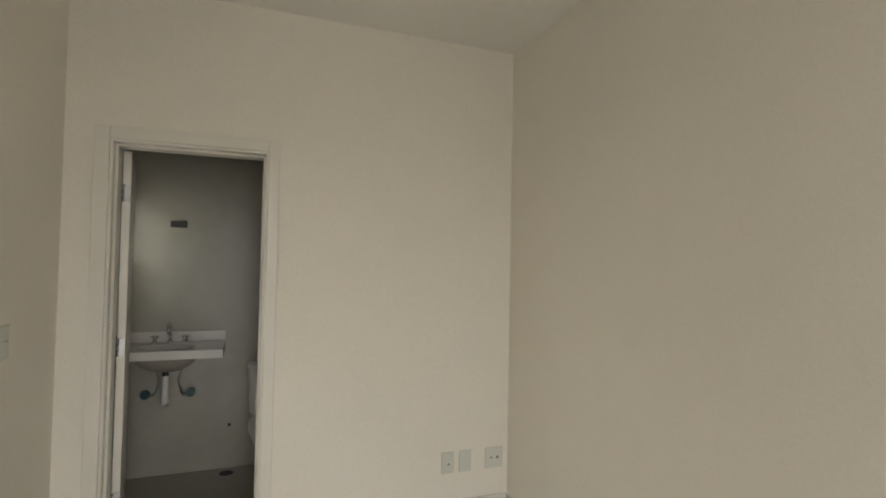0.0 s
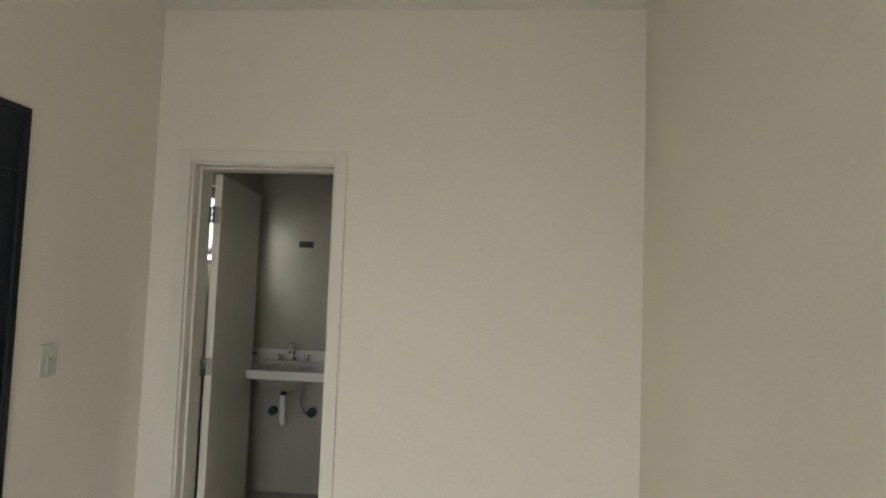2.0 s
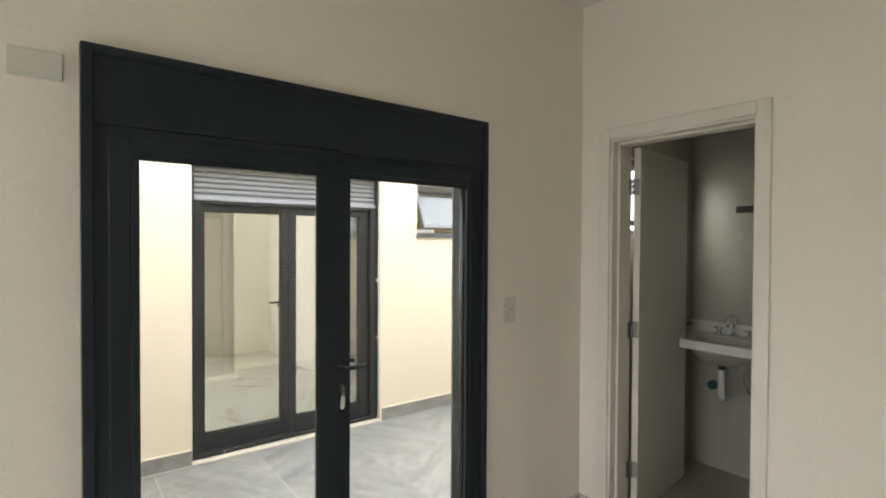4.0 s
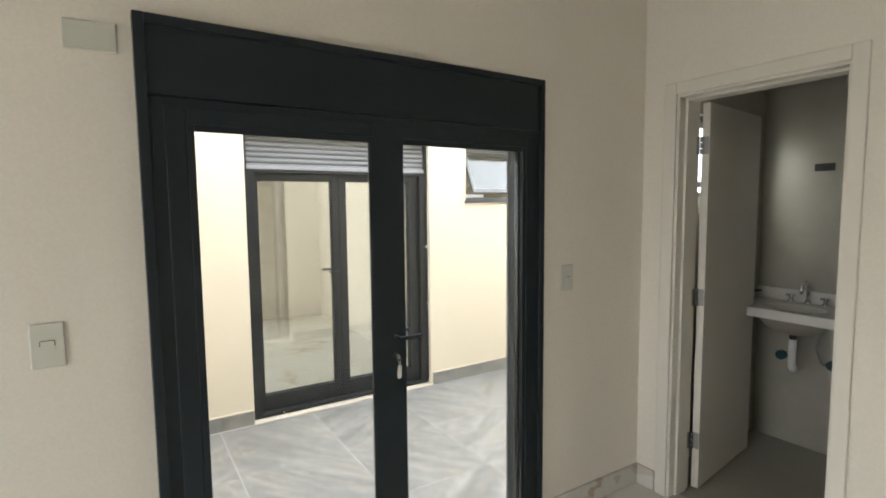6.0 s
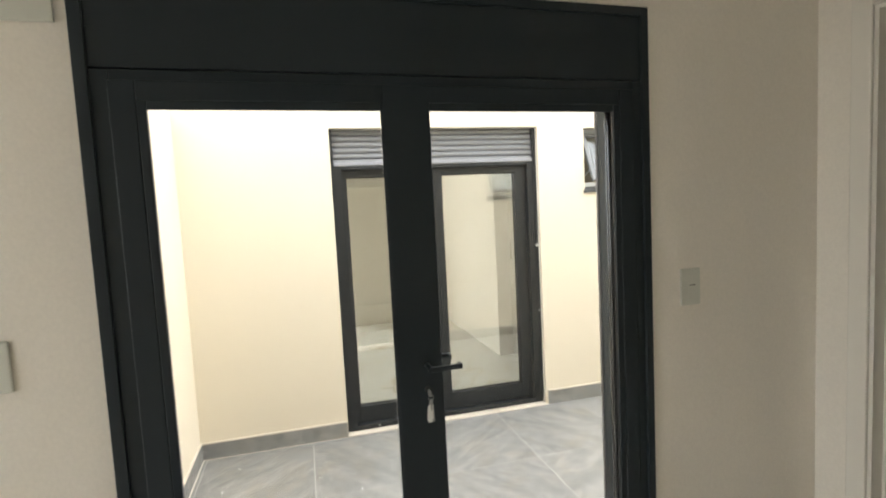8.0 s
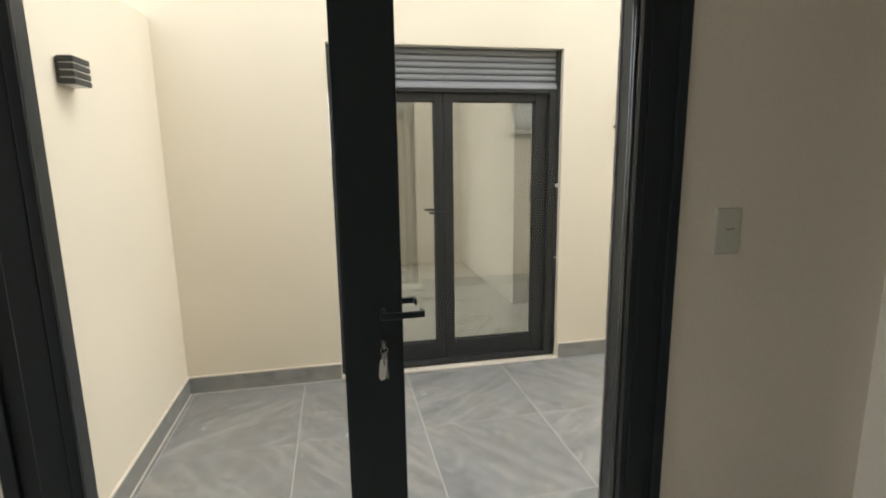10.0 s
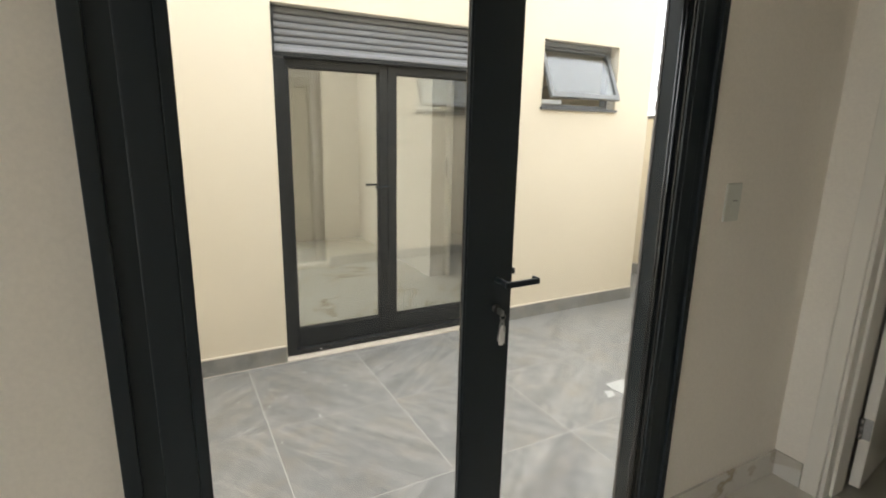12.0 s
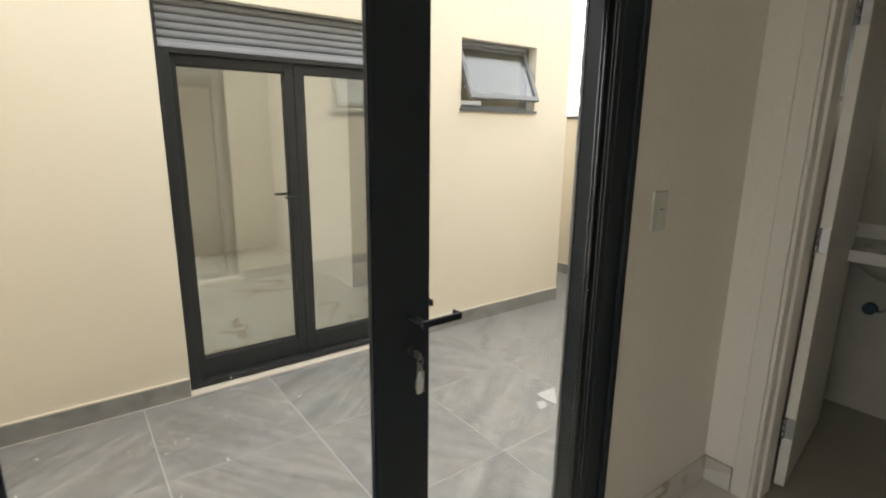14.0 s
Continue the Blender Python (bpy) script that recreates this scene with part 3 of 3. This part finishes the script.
def jamb(x0, x1, z1, y0, y1, r):
    bm = bmesh.new()
    box(bm, x0 - 0.022, x0, y0, y1, 0, z1 + 0.022, r)
    box(bm, x1, x1 + 0.022, y0, y1, 0, z1 + 0.022, r)
    box(bm, x0, x1, y0, y1, z1, z1 + 0.022, r)
    return bm


part("lining", jamb(JL, JR, JT, N_IN + 0.002, N_OUT + 0.006, 0.001), LACQUER, dr)
st = bmesh.new()
box(st, JL + 0.0005, JL + 0.013, N_IN + 0.05, N_OUT - 0.035, 0, JT - 0.0005, 0.002)
box(st, JR - 0.013, JR - 0.0005, N_IN + 0.05, N_OUT - 0.035, 0, JT - 0.0005, 0.002)
box(st, JL + 0.013, JR - 0.013, N_IN + 0.05, N_OUT - 0.035, JT - 0.013, JT - 0.0005, 0.002)
part("door_stop", st, LACQUER, dr)
for side in (0, 1):
    ya, yb = ((N_IN - 0.014, N_IN + 0.001), (N_OUT + 0.002, N_OUT + 0.016))[side]
    for nm, dims in (("architrave", (JL - 0.078, JL - 0.012, ya, yb, 0, JT + 0.072)), ("architrave", (JR + 0.012, JR + 0.07, ya, yb, 0, JT + 0.072)),
                     ("architrave", (JL - 0.012, JR + 0.012, ya, yb, JT + 0.012, JT + 0.072))):
        part(nm, block(*dims, 0.004), LACQUER, dr)
ANGLE = radians(8.5)
HX, HY = -0.994, 2.985
swing = Matrix.Translation((HX, HY, 0)) @ Matrix.Rotation(ANGLE, 4, "Z") @ Matrix.Translation((-HX, -HY, 0))


def swung(bm):
    bm.transform(swing)
    return bm


part("leaf", swung(block(HX - 0.004, HX + 0.034, HY + 0.012, HY + 0.745, 0.008, 2.088, 0.002)), LACQUER, dr)
for z in (0.275, 1.068, 1.869):
    hg = bmesh.new()
    box(hg, HX + 0.0, HX + 0.032, HY + 0.008, HY + 0.0125, z - 0.045, z + 0.045, 0.001)
    bm = swung(hg)
    box(bm, JL + 0.0003, JL + 0.003, HY - 0.045, HY - 0.004, z - 0.045, z + 0.045)
    for k in range(3):
        tube(bm, [(HX - 0.002, HY, z - 0.045 + k * 0.031), (HX - 0.002, HY, z - 0.017 + k * 0.031)], 0.0075, 12)
    part("hinge", bm, STEEL, dr, "steel butt hinge")
# sliding door across the patio
od = thing("door_2", "white sliding door pushed half aside across the patio", "door", (-4.7, 2.99, 0), kind="structure")
part("leaf", block(-5.24, -4.46, 2.958, 2.992, 0.006, 2.11, 0.003), LACQUER, od)
part("pull_handle", block(-4.51, -4.485, 2.944, 2.9575, 0.98, 1.16, 0.006), STEEL, od, "steel pull handle")

# ---- room: switches, sockets, plates ----


def plate_thing(name, label, at, normal, w, h, inserts, group=""):
    """A wall plate with inserts (dy, dz, w, h, kind); normal: 'x' or '-y'."""
    root = thing(name, label, "switch" if "switch" in name else "socket", at, group)

    def slab(du0, du1, d0, d1, z0, z1, r):
        if normal == "x":
            return block(at[0] + d0, at[0] + d1, at[1] + du0, at[1] + du1, at[2] + z0, at[2] + z1, r)
        return block(at[0] + du0, at[0] + du1, at[1] - d1, at[1] - d0, at[2] + z0, at[2] + z1, r)

    part("plate", slab(-w / 2, w / 2, 0.0005, 0.009, -h / 2, h / 2, 0.004), PLASTIC, root)
    for u, z, iw, ih, kind in inserts:
        if kind == "rocker":
            part("rocker", slab(u - iw / 2, u + iw / 2, 0.0092, 0.0108, z - ih / 2, z + ih / 2, 0.0006), PLASTIC, root)
            part("rocker_gap", slab(u - iw / 2 + 0.002, u + iw / 2, 0.0109, 0.0114, z + ih / 2 - 0.0028, z + ih / 2 - 0.0008, 0), DARKHOLE, root, "dark gap over the rocker")
            if iw > 0.03:
                for e in (u - iw / 2 + 0.001, u + iw / 2 - 0.001):
                    part("rocker_gap", slab(e - 0.0009, e + 0.0009, 0.0109, 0.0114, z - 0.001, z + ih / 2 - 0.003, 0), DARKHOLE, root, "dark gap beside the rocker")
        elif kind == "hole":
            a = (at[0] + u, at[1] - 0.009, at[2] + z)
            part("outlet_hole", bar([a, (a[0], a[1] - 0.0012, a[2])], iw, 12), DARKHOLE, root, "dark outlet hole")
        elif kind == "well":
            a = (at[0] + u, at[1] - 0.009, at[2] + z)
            part("outlet_rim", bar([a, (a[0], a[1] - 0.002, a[2])], iw, 20), PLASTIC, root)
    return root


plate_thing("light_switch", "white plastic light switch beside the patio door", (W_IN, 2.231, 1.213), "x", 0.080, 0.128, ((0.004, -0.020, 0.028, 0.056, "rocker"),))
plate_thing("light_switch", "white plastic shutter switch on the room wall", (W_IN, 0.206, 1.193), "x", 0.080, 0.128, ((0.0, 0.0, 0.036, 0.032, "rocker"),))
for x, ins, lb in ((0.776, ((0.004, -0.008, 0.006, 0, "hole"),), "white antenna socket plate low on the wall"),
                   (0.889, ((0.0, 0.0, 0.012, 0, "well"),), "white blank data socket plate low on the wall"),
                   (1.084, ((-0.022, 0.0, 0.006, 0, "hole"), (0.022, 0.0, 0.008, 0, "hole")), "white power socket plate low on the wall")):
    plate_thing("socket", lb, (x, N_IN, 0.338), "-y", 0.122 if x > 1 else 0.080, 0.128, ins, "sockets in a row")
cp = thing("cover_plate", "white blank cover plate high on the wall", "cover plate", (W_IN, 0.35, 2.058))
part("plate", block(W_IN + 0.0005, W_IN + 0.009, 0.289, 0.416, 2.018, 2.098, 0.003), PLASTIC, cp)

# keys hanging in the patio door
kx, ky, kz = -1.173, 1.2800, 0.993
keys = thing("key_ring", "steel keys on a ring hanging from the lock", "keys", (kx, ky, kz - 0.09))
part("key_in_lock", block(kx + 0.0045, kx + 0.03, ky - 0.003, ky + 0.003, kz - 0.010, kz + 0.006, 0.002), STEEL, keys, "worn steel key head")
ring = [(kx + 0.028, ky + 0.008 * math.sin(a), kz - 0.012 + 0.009 * math.cos(a)) for a in (i * math.pi / 10 for i in range(21))]
part("ring", bar(ring, 0.001, 8), STEEL, keys)
for d, tilt, l, m in ((0.004, 0.1, 0.062, STEEL), (-0.004, -0.18, 0.055, STEEL)):
    k = bmesh.new()
    box(k, -0.0012, 0.0012, -0.012, 0.012, -0.026, 0.0, 0.001)
    box(k, -0.001, 0.001, -0.004, 0.004, -l, -0.026)
    for i in range(4):
        box(k, -0.001, 0.001, 0.004, 0.0055 + 0.001 * (i % 2), -l + 0.004 + i * 0.008, -l + 0.008 + i * 0.008)
    k.transform(Matrix.Translation((kx + 0.028 + d, ky, kz - 0.019)) @ Matrix.Rotation(tilt, 4, "X") @ Matrix.Rotation(1.1, 4, "Z"))
    part("key", k, m, keys)
tagw = loft([[(d, 0.0085 * math.copysign(abs(math.cos(a)) ** 0.5, math.cos(a)), -0.026 + 0.026 * math.copysign(abs(math.sin(a)) ** 0.6, math.sin(a))) for a in (q * math.pi / 10 for q in range(20))] for d in (-0.001, 0.001)], True, True, False)
tagw.transform(Matrix.Translation((kx + 0.035, ky - 0.003, kz - 0.03)) @ Matrix.Rotation(-0.08, 4, "X"))
part("key_tag", tagw, PVC, keys, "pale plastic key tag")

# ---- patio ----


def wall_lamp():
    x0, x1, y0, z0, z1 = -2.335, -2.198, 0.210, 1.703, 1.803
    root = thing("wall_lamp", "dark grey slotted outdoor wall lamp", "wall lamp", ((x0 + x1) / 2, y0, z0))
    part("back_plate", block(x0 + 0.01, x1 - 0.01, y0 + 0.0005, y0 + 0.012, z0 + 0.004, z1 - 0.004, 0.002), GREYAL, root)
    h = (z1 - z0 - 3 * 0.006) / 4
    for i in range(4):
        za = z0 + i * (h + 0.006)
        part("louvre", block(x0, x1, y0 + 0.0125, y0 + 0.066, za, za + h, 0.002), GREYAL, root)
    part("diffuser", block(x0 + 0.008, x1 - 0.008, y0 + 0.014, y0 + 0.06, z0 + h * 0.5, z1 - h * 0.5), OPAL, root, "opal diffuser behind the slots")
    part("lamp_glass", block(x0 + 0.01, x1 - 0.01, y0 + 0.014, y0 + 0.06, z0 - 0.0025, z0 - 0.0003), OPAL, root, "opal underside")
    return root


wall_lamp()
for z in (1.203, 0.693):
    single("frame_fixing", bar([(-3.363, 2.697, z), (-3.3585, 2.697, z)], 0.014 if z > 1 else 0.008, 12), PVC, "white plastic cap on the door frame", "cap")

single("frame_fixing", bar([(-3.374, 1.40, -0.027), (-3.369, 1.40, -0.027)], 0.006, 10), PVC, "white plastic cap low on the door frame", "cap")

# splashes of plaster on the patio tiles
rnd = random.Random(4)
bm = bmesh.new()
for i in range(170):
    x, y = rnd.uniform(-3.2, -2.2), rnd.uniform(0.4, 2.6)
    if rnd.random() < 0.4:
        x, y = rnd.gauss(-2.95, 0.1), rnd.gauss(1.35, 0.25)
    r = rnd.uniform(0.001, 0.003)
    vs = [bm.verts.new((x + r * rnd.uniform(0.5, 1.6) * math.cos(a), y + r * rnd.uniform(0.5, 1.3) * math.sin(a), YARD + 0.0012)) for a in (k * math.pi / 3 for k in range(6))]
    bm.faces.new(vs)
for i in range(46):
    x, y = (rnd.gauss(-2.95, 0.16), rnd.gauss(1.2, 0.45)) if i % 3 else (rnd.uniform(-3.25, -2.3), rnd.uniform(0.35, 2.9))
    way, long, wide = rnd.uniform(0, math.pi), rnd.uniform(0.006, 0.022), rnd.uniform(0.002, 0.006)
    vs = []
    for q in range(11):
        a = q * 2 * math.pi / 11
        u, w = long * math.cos(a) * rnd.uniform(0.35, 1.1), wide * math.sin(a) * rnd.uniform(0.3, 1.3)
        vs.append(bm.verts.new((x + u * math.cos(way) - w * math.sin(way), y + u * math.sin(way) + w * math.cos(way), YARD + 0.0014)))
    bm.faces.new(vs)
single("plaster_splashes", bm, PLASTER, "small white plaster splashes on the patio tiles", "splashes", "stuff")

# a small patch of sunlight on the tiles, modelled as flat white pieces
bm = bmesh.new()
for pts in (((-2.19, 2.815), (-2.18, 2.955), (-2.10, 2.88), (-2.04, 2.815), (-2.12, 2.805)), ((-2.125, 2.74), (-2.11, 2.79), (-2.06, 2.765), (-2.055, 2.705))):
    lo = [bm.verts.new((x, y, YARD + 0.0012)) for x, y in pts]
    hi = [bm.verts.new((x, y, YARD + 0.0022 + 0.002 * (i % 2))) for i, (x, y) in enumerate(pts)]
    bm.faces.new(lo[::-1])
    bm.faces.new(hi)
    for i in range(len(pts)):
        j = (i + 1) % len(pts)
        bm.faces.new((lo[i], lo[j], hi[j], hi[i]))
single("sun_patch", bm, SUNPATCH, "small sun patch built as flat white pieces on the patio tiles", "paper")

# ---- bathroom ----
ct = thing("washbasin_counter", "white quartz washbasin counter on the bathroom wall", "counter", (-0.86, 4.04, 0.88))
CX0, CX1, CY0, CZ0, CZ1 = W_IN + 0.009, -0.515, 3.615, 0.882, 0.937
BX, BY = -0.872, 3.80
# top with an oval cut-out
outer, inner = [], oval(BX, BY, CZ1, 0.175, 0.12, 32)
for p in inner:
    dx, dy = p[0] - BX, p[1] - BY
    k = min(((CX1 if dx > 0 else CX0) - BX) / dx if abs(dx) > 1e-6 else 9, ((BACK - 0.001 if dy > 0 else CY0) - BY) / dy if abs(dy) > 1e-6 else 9)
    outer.append((BX + k * dx, BY + k * dy, CZ1))
corners = [(CX1, BACK - 0.001, CZ1), (CX0, BACK - 0.001, CZ1), (CX0, CY0, CZ1), (CX1, CY0, CZ1)]
for c in corners:
    j = min(range(32), key=lambda i: (outer[i][0] - c[0]) ** 2 + (outer[i][1] - c[1]) ** 2)
    outer[j] = c
drop = lambda r, z: [(x, y, z) for x, y, _ in r]
part("top", loft([drop(inner, CZ0), inner, outer, drop(outer, CZ0), drop(inner, CZ0)], False, False, False), QUARTZ, ct)
part("backsplash", block(CX0, CX1, BACK - 0.02, BACK - 0.001, CZ1 + 0.0005, CZ1 + 0.075, 0.002), QUARTZ, ct)
bowl = [oval(BX, BY, CZ1 - 0.03 - 0.11 * math.sin(t), 0.178 * math.cos(t) + 0.004, 0.124 * math.cos(t) + 0.004, 32) for t in (i * math.pi / 2 / 8 * 0.93 for i in range(9))]
shell = [oval(BX, BY, CZ1 - 0.03 - 0.12 * math.sin(t), 0.185 * math.cos(t) + 0.006, 0.13 * math.cos(t) + 0.006, 32) for t in (i * math.pi / 2 / 8 * 0.93 for i in range(9))]
part("basin", loft(bowl[::-1] + [oval(BX, BY, p[0][2] - 0.006, p[0][0] - BX + 0.004, 0.128 * max(0.05, math.cos(i * math.pi / 16 * 0.93)) + 0.006, 32) for i, p in enumerate(bowl)], True, True), CERAMIC, ct, "white ceramic basin")
# the shell's shade below the counter is put into its colour
part("basin_shell", loft([oval(BX, BY, r[0][2] - 0.014, r[0][0] - BX + 0.006, (r[0][0] - BX) * 0.7 + 0.006, 32) for r in shell], True, True), UNDERSHADE, ct, "basin underside with its shade put into the brown colour")
part("waste", bar([(BX, BY, 0.80), (BX, BY, 0.73)], 0.02, 20), DARKHOLE, ct, "dark waste fitting")
part("drain_pipe", bar([(BX, BY, 0.745), (BX, BY, 0.60), (BX, BY + 0.01, 0.575), (BX, BY + 0.03, 0.55)], [0.021, 0.021, 0.023, 0.023], 18), PVC, ct, "white plastic drain pipe")
ft = thing("tap", "chrome swan-neck basin tap with two handles", "tap", (BX, 3.97, CZ1))
arc = [(BX, 3.97, CZ1 + 0.002), (BX, 3.97, CZ1 + 0.10)] + [(BX, 3.97 - 0.045 + 0.045 * math.cos(a), CZ1 + 0.10 + 0.045 * math.sin(a)) for a in (i * math.pi / 9 for i in range(1, 10))] + [(BX, 3.88, CZ1 + 0.075)]
part("spout", bar(arc, 0.011, 14), CHROME, ft)
part("base", bar([(BX, 3.97, CZ1 + 0.0005), (BX, 3.97, CZ1 + 0.022)], [0.026, 0.018], 18), CHROME, ft)
for dx in (-0.095, 0.095):
    h = bar([(BX + dx, 3.97, CZ1 + 0.0005), (BX + dx, 3.97, CZ1 + 0.012), (BX + dx, 3.97, CZ1 + 0.02), (BX + dx, 3.97, CZ1 + 0.055)], [0.024, 0.024, 0.012, 0.014], 16)
    tube(h, [(BX + dx - 0.026, 3.965, CZ1 + 0.047), (BX + dx + 0.026, 3.965, CZ1 + 0.047)], 0.006, 10)
    part("tap_handle", h, CHROME, ft)
for sx, x in ((-1, -1.02), (1, -0.735)):
    v = thing("stop_valve", "stop valve with a teal cap and flexible hose", "valve", (x, BACK, 0.58), "stop valves under the basin")
    part("valve_body", bar([(x, BACK - 0.0005, 0.58), (x, BACK - 0.03, 0.58)], 0.014, 14), CHROME, v)
    part("valve_cap", bar([(x, BACK - 0.03, 0.58), (x, BACK - 0.062, 0.58)], 0.03, 20), TEAL, v, "teal plastic cap")
    x1 = BX + sx * 0.095
    pts = [(x - sx * 0.02, BACK - 0.03, 0.575), (x - sx * 0.05, BACK - 0.05, 0.575), (x1 + sx * 0.01 - sx * 0.03, BACK - 0.07, 0.61), (x1 - sx * 0.035, BACK - 0.08, 0.68), (x1 - sx * 0.015, BACK - 0.08, 0.75), (x1, BACK - 0.075, 0.80), (x1, BACK - 0.075, 0.88)]
    sm = []
    for a, b, c, d in zip([pts[0]] + pts, pts, pts[1:], pts[2:] + [pts[-1]]):
        for t in (0, 0.25, 0.5, 0.75):
            sm.append(tuple(0.5 * (2 * b[i] + (c[i] - a[i]) * t + (2 * a[i] - 5 * b[i] + 4 * c[i] - d[i]) * t * t + (3 * b[i] - a[i] - 3 * c[i] + d[i]) * t ** 3) for i in range(3)))
    part("hose", bar(sm + [pts[-1]], 0.0065, 10), STEEL, v, "braided steel hose")
hd = thing("soap_holder", "dark metal soap holder on the bathroom wall", "soap holder", (W_IN + 0.009, 3.86, 1.0))
part("bracket", block(W_IN + 0.0085, W_IN + 0.02, 3.83, 3.87, 0.985, 1.03, 0.003), STEEL, hd)
part("tray", block(W_IN + 0.0205, W_IN + 0.1, 3.79, 3.90, 0.998, 1.008, 0.003), GREYAL, hd)
jb = thing("junction_box", "black empty junction box over the basin", "junction box", (-0.85, BACK, 1.78))
part("rim", block(-0.903, -0.795, BACK - 0.004, BACK - 0.0004, 1.757, 1.803, 0.001), DARKHOLE, jb)
part("terminal", block(-0.868, -0.835, BACK - 0.008, BACK - 0.0042, 1.772, 1.784, 0.001), GREYAL, jb)
single("water_outlet", bar([(-0.473, BACK - 0.0003, 0.312), (-0.473, BACK - 0.012, 0.312)], 0.011, 14), DARKHOLE, "dark capped water outlet low on the tiles", "outlet")
fdr = thing("floor_drain", "round steel floor drain in the bathroom", "drain", (-0.48, 3.93, -0.004))
part("rim", loft([oval(-0.48, 3.93, -0.0037, 0.062, 0.062, 28), oval(-0.48, 3.93, 0.0005, 0.058, 0.058, 28)]), STEEL, fdr)
part("grate", loft([oval(-0.48, 3.93, 0.0006, 0.048, 0.048, 24), oval(-0.48, 3.93, 0.0012, 0.046, 0.046, 24)]), DARKHOLE, fdr, "dark slotted grate")

tl = thing("toilet", "white ceramic close-coupled toilet", "toilet", (-0.13, 3.75, 0))
TX = -0.16
part("cistern", loft([oval(TX, 3.945, z, rx, ry, 32, 5) for z, rx, ry in ((0.40, 0.165, 0.075), (0.44, 0.182, 0.086), (0.74, 0.195, 0.092))]), CERAMIC, tl)
part("cistern_lid", loft([oval(TX, 3.943, z, rx, ry, 32, 5) for z, rx, ry in ((0.741, 0.198, 0.095), (0.765, 0.202, 0.098), (0.775, 0.194, 0.09))]), CERAMIC, tl)
part("bowl", loft([oval(TX, y, z, rx, ry, 32, 2.4) for z, rx, ry, y in ((0.0, 0.11, 0.22, 3.70), (0.08, 0.10, 0.21, 3.70), (0.2, 0.115, 0.23, 3.67), (0.32, 0.165, 0.28, 3.63), (0.385, 0.182, 0.295, 3.62), (0.395, 0.18, 0.293, 3.62))]), CERAMIC, tl)
part("seat", loft([oval(TX, 3.615, z, rx, ry, 32, 2.3) for z, rx, ry in ((0.396, 0.183, 0.285), (0.402, 0.188, 0.29), (0.412, 0.188, 0.29), (0.416, 0.184, 0.286))]), PVC, tl, "white plastic seat")
part("seat_lid", loft([oval(TX, 3.615, z, rx, ry, 32, 2.3) for z, rx, ry in ((0.417, 0.184, 0.286), (0.423, 0.188, 0.29), (0.434, 0.182, 0.284), (0.438, 0.16, 0.26))]), PVC, tl, "white plastic lid")

# ---- patio floor tiles ----
yard = single("pavement_bed", block(P_OUT, W_OUT, 0.210, 5.0, -0.2, YARD - 0.0012), GROUT, "grey grout bed under the patio tiles", "pavement", "structure")
niche = single("pavement_bed_niche", block(-5.6, P_OUT, 4.262, 5.0, -0.2, YARD - 0.0012), GROUT, "grey grout bed under the side yard tiles", "pavement", "structure")
PX, PY, JOINT = 0.685, 0.678, 0.004


def tile_mesh(w, d):
    me = bpy.data.meshes.new("tile")
    bm = bmesh.new()
    v = box(bm, 0, w, 0, d, -0.008, 0)
    bmesh.ops.bevel(bm, geom=[e for e in bm.edges if all(abs(q.co.z) < 1e-6 for q in e.verts)], offset=0.0006, segments=1, affect="EDGES")
    bmesh.ops.recalc_face_normals(bm, faces=bm.faces)
    bm.to_mesh(me)
    bm.free()
    me.materials.append(PATIO)
    return me


shapes = {}
rnd = random.Random(11)
for bed, (xa, xb, ya, yb) in ((yard, (P_OUT, W_OUT, 0.222, 4.988)), (niche, (-5.6, P_OUT, 4.262, 4.988))):
    for i in range(-6, 4):
        for j in range(-2, 7):
            x0, x1 = max(xa, -2.585 + i * PX), min(xb, -2.585 + (i + 1) * PX)
            y0, y1 = max(ya, 0.926 + j * PY), min(yb, 0.926 + (j + 1) * PY)
            if x1 - x0 < 0.02 or y1 - y0 < 0.02:
                continue
            w, d = round(x1 - x0 - JOINT, 4), round(y1 - y0 - JOINT, 4)
            if (w, d) not in shapes:
                shapes[w, d] = tile_mesh(w, d)
            ob = new("tile", shapes[w, d])
            ob.parent = bed
            ob.location = (x0 + JOINT / 2, y0 + JOINT / 2, YARD + rnd.uniform(-0.0004, 0.0006))
